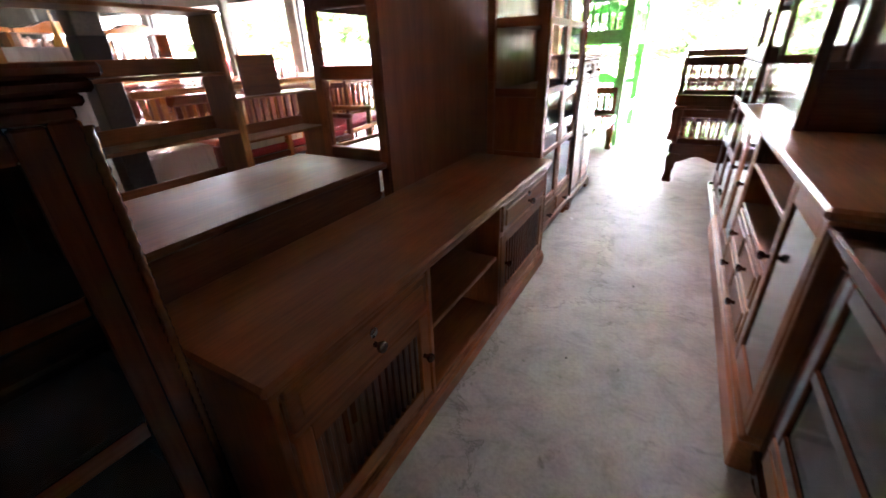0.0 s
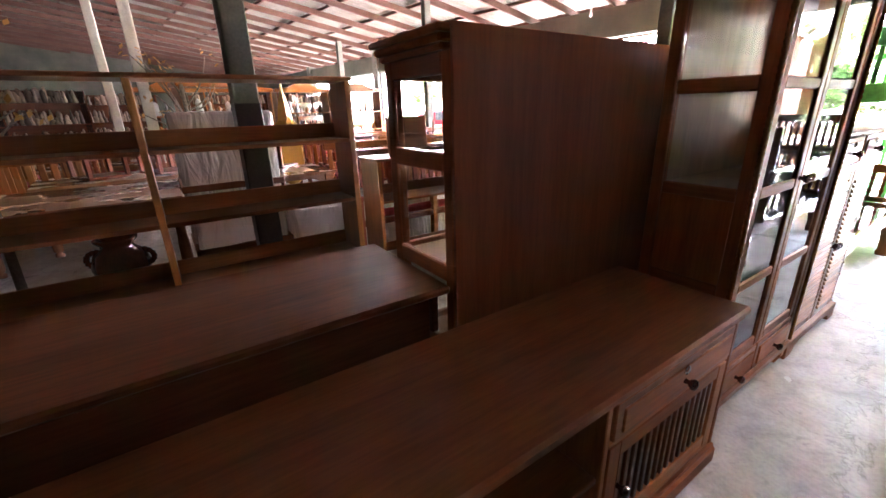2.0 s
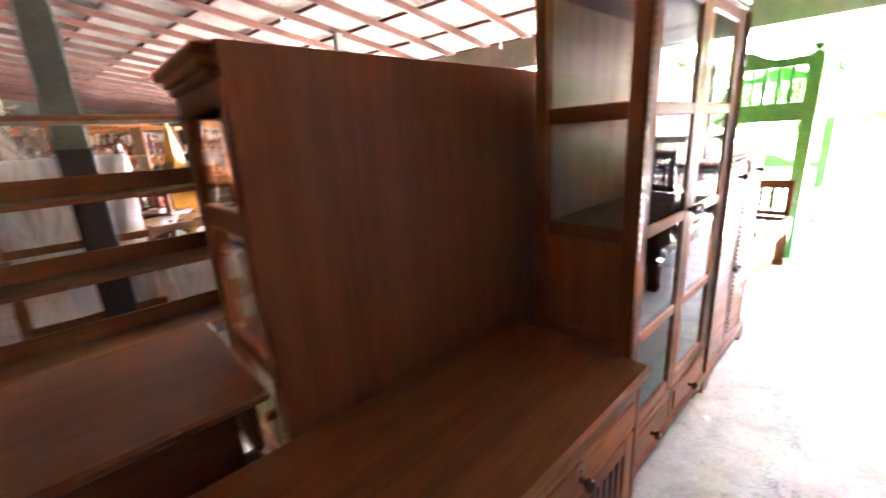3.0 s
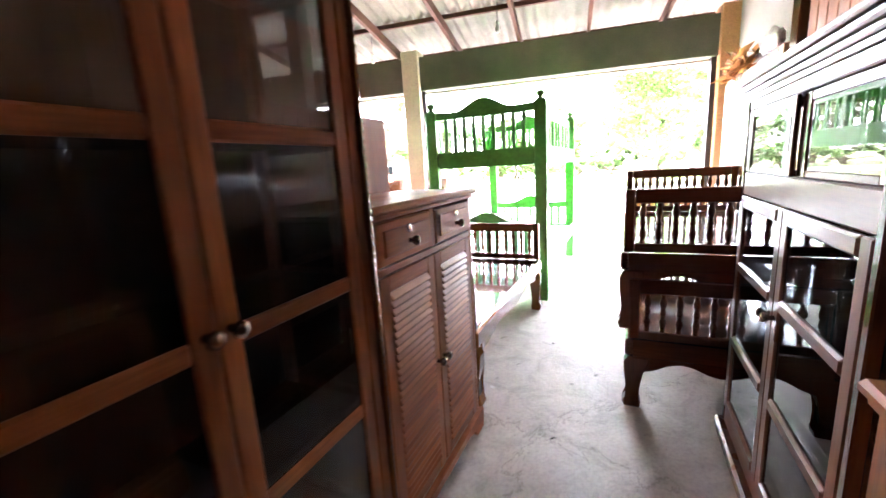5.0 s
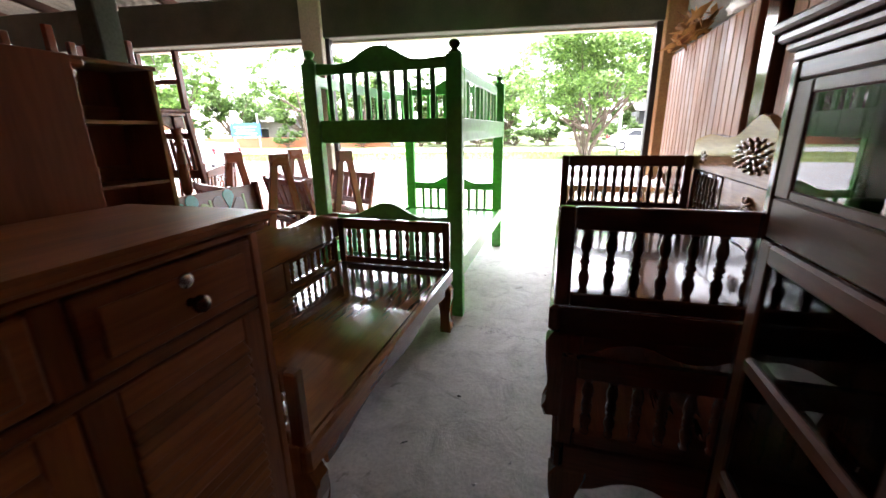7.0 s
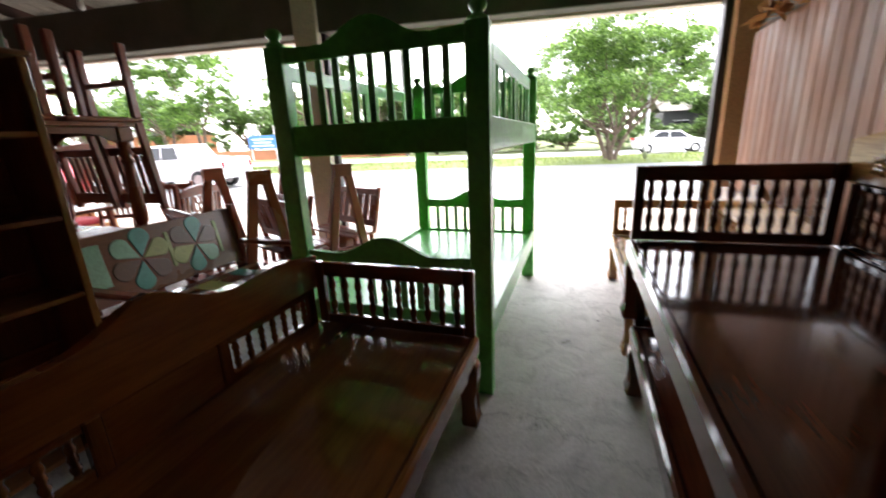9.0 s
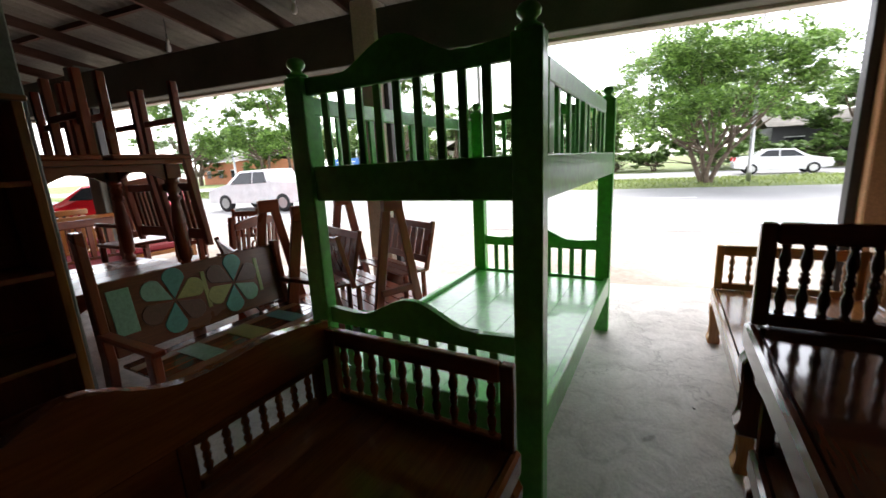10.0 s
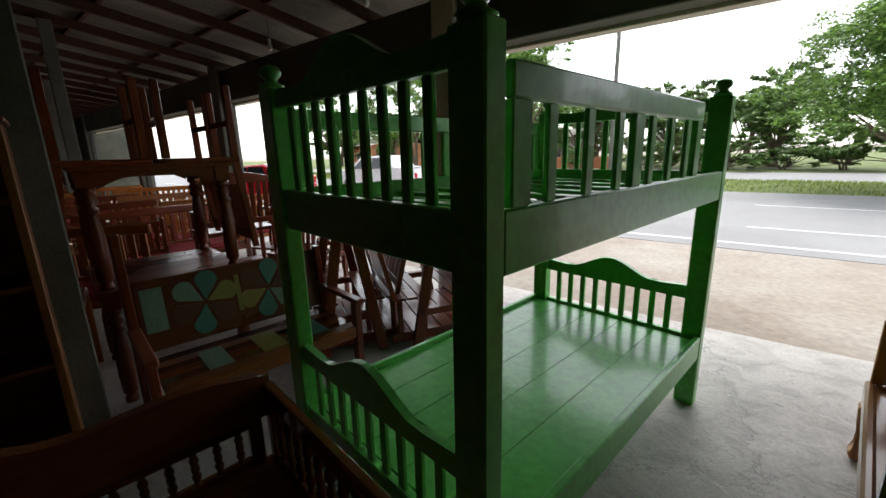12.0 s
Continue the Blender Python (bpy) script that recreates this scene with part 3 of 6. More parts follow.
def glazed_bookcase(name, m, W, D, H, rows, label, rope=True, drawer_h=0.16, mat=TEAK, skirt=False):
    """Faces +x at x=0; runs along y; depth towards -x."""
    t = thing(name, m, label, "bookcase")
    f = 0.045
    base = 0.10
    zd = base + drawer_h + 0.05
    for y in (0, W - f):
        for x in (-D, -f):
            box("post", t, x, x + f, y, y + f, base, H, mat, 0.004)
        for sx in (-D + 0.0, -0.075):
            part("foot", prism_bm([(sx, 0), (sx + 0.055, 0), (sx + 0.075, 0.05), (sx + 0.075, base), (sx - 0.0, base), (sx - 0.0, 0.05)], 0.05, 1, 0.004), mat, t).location = (0, y + f / 2, 0)
    box("top_board", t, -D, 0, 0.002, W - 0.002, H, H + 0.02, mat, 0.004)
    cornice(t, -D + 0.02, 0, 0.0, W, H + 0.02, mat)
    box("back_panel", t, -D, -D + 0.008, f + 0.001, W - f - 0.001, base, H, PLY, 0, "pale plywood back")
    box("plinth", t, -D + 0.01, 0.012, -0.004, W + 0.004, base - 0.001, base + 0.045, mat, 0.008)
    if skirt:
        box("skirt", t, -D + 0.02, 0.004, 0.004, W - 0.004, 0.0, base - 0.002, mat, 0.004)
    zs = [zd + (H - zd) * i / rows for i in range(rows + 1)]
    for y in (0.008, W - 0.032):
        for z in zs:
            box("side_rail", t, -D + f + 0.0005, -f - 0.0005, y, y + 0.024, max(z - 0.025, base + 0.046), min(z + 0.025, H), mat, 0.005)
        for i in range(rows):
            if i < rows // 2:
                box("side_panel", t, -D + f + 0.001, -f - 0.001, y + 0.008, y + 0.014, zs[i] + 0.026, zs[i + 1] - 0.026, mat, 0)
            else:
                pane(t, -D + f + 0.001, -f - 0.001, y + 0.01, y + 0.014, zs[i] + 0.0255, zs[i + 1] - 0.0255)
    for z in zs[:-1]:
        box("shelf", t, -D + 0.009, -0.05, f, W - f, z - 0.009, z + 0.009, SHELF, 0.002)
    hw = W / 2
    for k in range(2):
        d = box("door", t, -0.022, -0.001, f + 0.002 + k * (hw - f), f + 0.05 + k * (hw - f), zd, H - 0.004, mat, 0.004)
        y0, y1 = f + 0.002 + k * (hw - f), hw - 0.001 + k * (hw - f)
        box("stile", d, -0.022, -0.001, y1 - 0.048, y1, zd, H - 0.004, mat, 0.004)
        for i, z in enumerate(zs):
            a, b = (zd, zd + 0.05) if i == 0 else (H - 0.054, H - 0.004) if i == rows else (z - 0.02, z + 0.02)
            box("rail", d, -0.021, -0.002, y0 + 0.0485, y1 - 0.0485, a, b, mat, 0.005)
        edges = [zd + 0.05] + zs[1:-1] + [H - 0.054]
        for i in range(rows):
            a = edges[i] if i == 0 else edges[i] + 0.02
            b = edges[i + 1] if i == rows - 1 else edges[i + 1] - 0.02
            pane(d, -0.014, -0.010, y0 + 0.0486, y1 - 0.0486, a, b, DGLASS)
        knob(d, 0, (y1 - 0.024) if k == 0 else y0 + 0.024, zs[rows // 2] + 0.02)
    for k in range(2):
        drawer(t, f + 0.004 + k * (hw - f), hw - 0.004 + k * (hw - f), base + 0.05, zd - 0.008, -0.004, False)
    if rope:
        for y in (-0.001, W + 0.001):
            part("rope_moulding", rope_bm(H - base - 0.06, 0.0105), GOLD, t, "carved twisted rope moulding", True).matrix_basis = Matrix.Translation((0.006, y, base + 0.05))
    return t


glazed_bookcase("bookcase", pose(0.236, 3.345, 0), 0.97, 0.36, 1.82, 4, "tall dark teak bookcase with glazed doors and rope moulding")


def louvre_cabinet():
    t = thing("louvre_cabinet", pose(0, 4.35, 0), "reddish teak cabinet with louvred doors and two small drawers", "cabinet")
    W, xf, xb, H = 0.845, 0.215, -0.20, 1.255
    box("top", t, xb, xf + 0.03, -0.012, W + 0.02, H - 0.026, H, TEAK, 0.009)
    box("moulding", t, xb, xf + 0.016, 0.0, W + 0.008, H - 0.046, H - 0.027, TEAK, 0.007)
    for y in (0.006, W - 0.03):
        box("side_panel", t, xb, xf, y, y + 0.024, 0.1, H - 0.047, TEAK)
    box("back_panel", t, xb, xb + 0.008, 0.031, W - 0.031, 0.1, H - 0.047, PANEL, 0)
    box("centre_stile", t, xf - 0.03, xf - 0.001, W / 2 - 0.02, W / 2 + 0.02, 1.056, H - 0.048, TEAK)
    box("rail", t, xf - 0.03, xf - 0.0015, 0.031, W - 0.031, 1.03, 1.055, TEAK)
    box("shelf", t, xb + 0.01, xf - 0.035, 0.031, W - 0.031, 0.55, 0.57, TEAK)
    part("plinth", prism_bm([(0, 0), (0.09, 0), (0.12, 0.05), (0.2, 0.06), (W - 0.2, 0.06), (W - 0.12, 0.05), (W - 0.09, 0), (W, 0), (W + 0.012, 0.1), (-0.012, 0.1)], 0.03, 0, 0.004), TEAK, t).location = (xf + 0.008, 0, 0)
    for y in (-0.002, W - 0.02):
        box("side_plinth", t, xb, xf - 0.008, y, y + 0.022, 0, 0.0995, TEAK)
    drawer(t, 0.036, W / 2 - 0.024, 1.062, H - 0.056, xf, True)
    drawer(t, W / 2 + 0.024, W - 0.036, 1.062, H - 0.056, xf, True)
    slat_door(t, 0.033, W / 2 - 0.002, 0.106, 1.026, xf, W / 2 - 0.028, True)
    slat_door(t, W / 2 + 0.002, W - 0.033, 0.106, 1.026, xf, W / 2 + 0.028, True)


louvre_cabinet()


def open_shelf(name, m, spans, D, H, zs, label, closed=(), strip=0.0):
    """An open bookshelf, front at x=0 facing +x; some bays closed behind, or a strip at the far end."""
    t = thing(name, m, label, "bookshelf", "open bookshelves")
    ends = [0.0]
    for s in spans:
        ends.append(ends[-1] + s)
    for e in ends:
        u = box("upright", t, -D, -0.006, e - 0.014, e + 0.014, 0, H - 0.0005, SHELF, 0.002)
        box("edge_strip", u, -0.0055, 0.004, e - 0.016, e + 0.016, 0, H - 0.0005, HONEY, 0.003, "honey coloured edge lipping")
    box("top_board", t, -D - 0.012, 0.016, -0.03, ends[-1] + 0.03, H, H + 0.022, SHELF, 0.005)
    for a, b in zip(ends, ends[1:]):
        for z in zs:
            box("shelf", t, -D + 0.004, -0.004, a + 0.0145, b - 0.0145, z - 0.011, z + 0.011, SHELF, 0.003)
            box("back_rail", t, -D + 0.005, -D + 0.02, a + 0.0145, b - 0.0145, z + 0.0115, z + 0.1, SHELF, 0.003)
    for k, (a, b) in enumerate(zip(ends, ends[1:])):
        if k in closed:
            box("back_panel", t, -D - 0.006, -D - 0.0005, a - 0.012, b + 0.012, 0.05, H - 0.0005, PANEL, 0)
    if strip:
        box("back_panel", t, -D - 0.006, -D - 0.0005, ends[-1] - strip, ends[-1] + 0.012, 0.05, H - 0.0005, PANEL, 0)
    return t


open_shelf("open_shelf", pose(-1.65, 0.55, 0), (1.07, 1.05), 0.27, 1.56, (0.08, 0.50, 0.86, 1.225), "open teak bookshelf with three bays and no back")
open_shelf("open_shelf", pose(-1.53, 4.4, 0), (1.04, 1.04), 0.30, 1.80, (0.08, 0.43, 0.79, 1.145, 1.50), "tall open teak bookshelf with empty shelves", (0,), 0.37)
open_shelf("open_shelf", pose(-2.25, 3.12, 0), (0.95,), 0.34, 1.0, (0.1, 0.66), "low light teak shelf unit standing behind the bookshelf")
stood = thing("board", pose(-2.33, 3.45, 1.0225, 0, -4, 0), "dark square board standing on the low shelf", "board")
box("panel", stood, -0.012, 0.012, -0.19, 0.19, 0.0, 0.32, MID, 0.004)
batten = thing("batten", pose(-1.80, 2.722, 0), "honey coloured timber batten stood behind the bookshelf", "timber")
box("lath", batten, -0.03, 0.03, -0.02, 0.02, 0.0, 1.56, HONEY, 0.003)


# ---- beds and benches ----
def cabriole_bm(h, w=0.085, flip=1):
    pts = [(0, h), (w, h), (w * 1.0, h * 0.9), (w * 0.72, h * 0.68), (w * 0.5, h * 0.42), (w * 0.48, h * 0.2), (w * 0.66, h * 0.1), (w * 0.6, 0), (-w * 0.15, 0), (-w * 0.28, h * 0.1), (-w * 0.05, h * 0.22), (-w * 0.02, h * 0.42), (-w * 0.22, h * 0.68), (-w * 0.25, h * 0.88)]
    return prism_bm([(u * flip, v) for u, v in (pts if flip > 0 else pts[::-1])], 0.085, 1, 0.008)


def rail_panel(parent, name, x0, x1, y, z0, z1, n, mat, along="x", th=0.04, top=0.075, bot=0.05, r=0.019):
    """A balustrade: two stiles, top and bottom rail and turned balusters."""
    p = thing(name, Matrix.Identity(4), "", "")
    p.parent = parent
    for k in ("label", "category"):
        p.pop(k, None)

    def bx(nm, a, b, za, zb, dd=0.0):
        if along == "x":
            box(nm, p, a, b, y - th / 2 + dd, y + th / 2 - dd, za, zb, mat, 0.006)
        else:
            box(nm, p, y - th / 2 + dd, y + th / 2 - dd, a, b, za, zb, mat, 0.006)
    bx("stile", x0, x0 + 0.05, z0, z1)
    bx("stile", x1 - 0.05, x1, z0, z1)
    bx("top_rail", x0 + 0.0505, x1 - 0.0505, z1 - top, z1, 0.002)
    bx("bottom_rail", x0 + 0.0505, x1 - 0.0505, z0, z0 + bot, 0.002)
    me = baluster_me("baluster", z1 - z0 - top - bot, r, mat)
    for i in range(n):
        u = x0 + 0.05 + (x1 - x0 - 0.1) * (i + 0.5) / n
        share("baluster", me, p, Matrix.Translation((u, y, z0 + bot) if along == "x" else (y, u, z0 + bot)))
    return p


def platform(t, x0, x1, y0, y1, z, mat, planks=5, edge=0.04, drop=0.1):
    w = (x1 - x0 - 2 * edge) / planks
    for i in range(planks):
        box("plank", t, x0 + edge + i * w + 0.0001, x0 + edge + (i + 1) * w - 0.0001, y0 + 0.012, y1 - 0.012, z - 0.025, z - 0.004, mat, 0)
    for a, b in ((x0, x0 + edge), (x1 - edge, x1)):
        box("side_rail", t, a, b, y0, y1, z - drop, z, mat, 0.012)
    for a, b in ((y0 + 0.001, y0 + 0.011), (y1 - 0.011, y1 - 0.001)):
        box("end_rail", t, x0 + edge + 0.0005, x1 - edge - 0.0005, a, b, z - drop, z - 0.001, mat, 0.003)
    for y in (y0 + 0.06, y1 - 0.09):
        box("cross_beam", t, x0 + edge + 0.001, x1 - edge - 0.001, y, y + 0.03, z - drop, z - 0.026, mat)


def scalloped(t, name, x0, x1, y, z, mat, along="x", h=0.09):
    """A wavy apron board under a rail."""
    n = 24
    low = [(x0 + (x1 - x0) * i / n, z - h * (0.45 + 0.35 * math.cos(4 * math.pi * i / n) + 0.2 * abs(math.cos(math.pi * i / n)))) for i in range(n + 1)]
    part(name, prism_bm(low + [(x1, z), (x0, z)], 0.022, 1 if along == "x" else 0, 0.003), mat, t).location = (0, y, 0) if along == "x" else (y, 0, 0)


def carved_back(t, x, y0, y1, z0, z1, mat, flip=1, medal=True, rise=1.0, deep=0.19, bal=None, ends=0.31):
    """A bed back in the plane x with a crested top, balusters at both ends, a carved middle panel."""
    n = 40
    L = y1 - y0

    def crest(u):
        c = abs(u - 0.5) * 2
        v = rise * (0.07 * math.exp(-(c / 0.16) ** 2) + 0.045 * (1 - c)) + 0.014 * math.cos(c * 9)
        return z1 - 0.10 + v
    b = t
    up = [(y0 + L * i / n, crest(i / n)) for i in range(n + 1)]
    part("crest_rail", prism_bm([(y0, z1 - deep), (y1, z1 - deep)] + up[::-1], 0.045, 0, 0.006), mat, b, "wavy carved crest").location = (x, 0, 0)
    rail_panel(b, "back_balustrade", y0 + 0.05, y0 + L * ends, x, z0, z1 - deep - 0.0005, 7, bal or mat, "y", 0.036, 0.03, 0.04, 0.016)
    rail_panel(b, "back_balustrade", y1 - L * ends, y1 - 0.05, x, z0, z1 - deep - 0.0005, 7, bal or mat, "y", 0.036, 0.03, 0.04, 0.016)
    box("back_panel", b, x - 0.012, x + 0.012, y0 + L * ends + 0.001, y1 - L * ends - 0.001, z0, z1 - deep - 0.001, mat, 0.004)
    if medal:
        me = bmesh.new()
        for ring, (cnt, rad, sz) in enumerate(((1, 0, 0.035), (8, 0.05, 0.03), (14, 0.092, 0.028), (18, 0.125, 0.02))):
            for k in range(cnt):
                a = 2 * math.pi * k / cnt + ring * 0.4
                bmesh.ops.create_icosphere(me, subdivisions=1, radius=sz, matrix=pose(0, 0, 0, math.degrees(a), 0, 0) @ Matrix.Translation((0, rad, 0)) @ Matrix.Diagonal((0.45, 1.1, 0.55, 1)))
        part("medallion", me, mat, b, "carved floral medallion", True).matrix_basis = Matrix.Translation((x - flip * 0.026, (y0 + y1) / 2, z1 - 0.165)) @ Matrix.Diagonal((1, 1.75, 0.62, 1))
        for dy, dz in ((-L * 0.38, 0.215), (L * 0.38, 0.215), (0, 0.40)):
            me = bmesh.new()
            for k in range(7):
                bmesh.ops.create_icosphere(me, subdivisions=1, radius=0.024, matrix=pose(0, 0, 0, k * 51, 0, 0) @ Matrix.Translation((0, 0.032 if k else 0, 0)) @ Matrix.Diagonal((0.45, 1.2, 0.6, 1)))
            part("rosette", me, mat, b, "small carved rosette", True).matrix_basis = Matrix.Translation((x - flip * 0.022, (y0 + y1) / 2 + dy, z1 - dz)) @ Matrix.Diagonal((1, 1.3, 0.8, 1))


def daybed(name, m, W, L, z, end_h, back_h, mat, label, n_end=10, back=-1, group="wooden daybeds", near_h=None, medal=True, legs=True, back_mat=None, n_far=0):
    """A carved daybed: local x across (back side at -x when back is -1), y along, floor at z=0."""
    t = thing(name, m, label, "daybed", group)
    platform(t, 0, W, 0, L, z, mat)
    xb = 0.025 if back < 0 else W - 0.025
    xa, xz = (0.046, W - 0.015) if back < 0 else (0.015, W - 0.046)
    rail_panel(t, "end_rail_panel", xa, xz, 0.025, z + 0.0005, near_h or end_h, n_end, mat)
    rail_panel(t, "end_rail_panel", xa, xz, L - 0.025, z + 0.0005, end_h, n_far or n_end, mat)
    if back_h:
        carved_back(t, xb, 0.01, L - 0.01, z + 0.0005, back_h, back_mat or mat, 1 if back > 0 else -1, medal, 1.0 if medal else 0.85, 0.30 if medal else 0.285, mat, 0.31 if medal else 0.38)
    if legs:
        for y in (0.045, L - 0.045):
            for x, fl in ((0.02, 1), (W - 0.02, -1)):
                part("leg", cabriole_bm(z - 0.1005, 0.10, fl), mat, t).location = (x, y, 0)
        scalloped(t, "apron", 0.085, W - 0.085, 0.03, z - 0.1005, mat)
        for x in (0.03, W - 0.03):
            scalloped(t, "apron", 0.12, L - 0.12, x, z - 0.1005, mat, "y", 0.06)
    return t


daybed("daybed", pose(-0.74, 5.30, 0), 0.925, 1.78, 0.475, 0.815, 0.955, GOLD, "glossy golden brown daybed with turned balusters and carved back", 10, -1, near_h=0.74, medal=False)
daybed("daybed", pose(0.91, 5.615, 0), 0.90, 1.93, 0.40, 0.73, 0, ROSE, "dark rosewood daybed carrying another daybed stacked on it", 10, 1, n_far=13)
daybed("daybed", pose(0.875, 5.745, 0.402), 0.93, 1.93, 0.445, 0.83, 1.045, ROSE, "dark rosewood daybed with carved medallion stacked on another", 10, 1, near_h=0.785, back_mat=HONEY, n_far=13)
daybed("daybed", pose(0.93, 7.9, 0), 0.90, 1.6, 0.44, 0.78, 1.0, HONEY, "orange varnished daybed standing near the shop front", 7, 1, medal=False)


def bunk_bed():
    t = thing("bunk_bed", pose(-1.03, 7.28, 0), "bright green painted wooden bunk bed with slatted ends", "bunk bed")
    W, L, p = 1.235, 2.15, 0.115
    FIN = [(0.045, 0), (0.05, 0.012), (0.03, 0.022), (0.024, 0.034), (0.04, 0.05), (0.043, 0.066), (0.034, 0.082), (0.015, 0.09)]
    fin = mesh_of("finial", lathe_bm(FIN, 16), GREEN, True)
    th = 0.075
    for y in (0, L - th):
        for x in (0, W - p):
            box("post", t, x, x + p, y, y + th, 0, 1.92, GREEN, 0.006)
            share("finial", fin, t, Matrix.Translation((x + p / 2, y + th / 2, 1.92)), "turned ball finial")
        yc = y + th / 2
        n = 30

        def crest(u, h):
            c = abs(u - 0.5) * 2
            return h * (0.5 + 0.5 * math.cos(math.pi * min(1, c / 0.62))) if c < 0.62 else 0.012 * ((c - 0.62) / 0.38)
        a, b = p + 0.0005, W - p - 0.0005
        for z_top, h, zb in ((1.90, 0.11, 1.835), (0.785, 0.105, 0.71)):
            up = [(a + (b - a) * i / n, z_top + crest(i / n, h)) for i in range(n + 1)]
            part("crest_rail", prism_bm([(a, zb), (b, zb)] + up[::-1], 0.034, 1, 0.005), GREEN, t).location = (0, yc, 0)
        box("cross_rail", t, a, b, yc - 0.02, yc + 0.02, 1.345, 1.51, GREEN, 0.005)
        box("cross_rail", t, a, b, yc - 0.02, yc + 0.02, 0.335, 0.475, GREEN, 0.005)
        for z0, z1, k in ((1.5105, 1.8345, 9), (0.4755, 0.7095, 9)):
            me = mesh_of("slat", box_bm(-0.019, 0.019, -0.009, 0.009, 0, z1 - z0, 0.003), GREEN)
            for i in range(k):
                share("slat", me, t, Matrix.Translation((a + (b - a) * (i + 1) / (k + 1), yc, z0)))
    for x in (0.003, W - 0.039):
        box("side_rail", t, x, x + 0.036, th + 0.0005, L - th - 0.0005, 1.345, 1.51, GREEN, 0.006)
        box("side_rail", t, x, x + 0.036, th + 0.0005, L - th - 0.0005, 0.335, 0.485, GREEN, 0.006)
    # guard rails of the upper bunk
    for x, y0, y1 in ((W - 0.034, 0.105, 1.6), (0.004, 0.105, L - 0.105)):
        g = box("guard_rail", t, x, x + 0.03, y0, y1, 1.765, 1.85, GREEN, 0.006)
        ups = (y0, (y0 + y1) / 2 - 0.04, y1 - 0.08)
        for y in ups:
            box("guard_post", g, x + 0.001, x + 0.029, y, y + 0.08, 1.511, 1.7645, GREEN, 0.004)
        me = mesh_of("slat", box_bm(-0.009, 0.009, -0.022, 0.022, 0, 0.253, 0.003), GREEN)
        for ya, yb in zip(ups, ups[1:]):
            for i in range(3):
                share("slat", me, g, Matrix.Translation((x + 0.015, ya + 0.08 + (yb - ya - 0.08) * (i + 0.5) / 3, 1.511)))
    w = (W - 0.084) / 5
    for i in range(5):
        box("plank", t, 0.042 + i * w + 0.001, 0.042 + (i + 1) * w - 0.001, th + 0.002, L - th - 0.002, 0.433, 0.455, GREEN, 0.002)
    # the upper bunk is open: ledgers and spaced slats
    for x in (0.0395, W - 0.0695):
        box("ledger", t, x, x + 0.03, th + 0.002, L - th - 0.002, 1.40, 1.43, GREEN, 0.003)
    me = mesh_of("bed_slat", box_bm(0.04, W - 0.04, -0.032, 0.032, 0, 0.02, 0.002), GREEN)
    for i in range(8):
        share("bed_slat", me, t, Matrix.Translation((0, 0.2 + i * 0.25, 1.4305)))


bunk_bed()


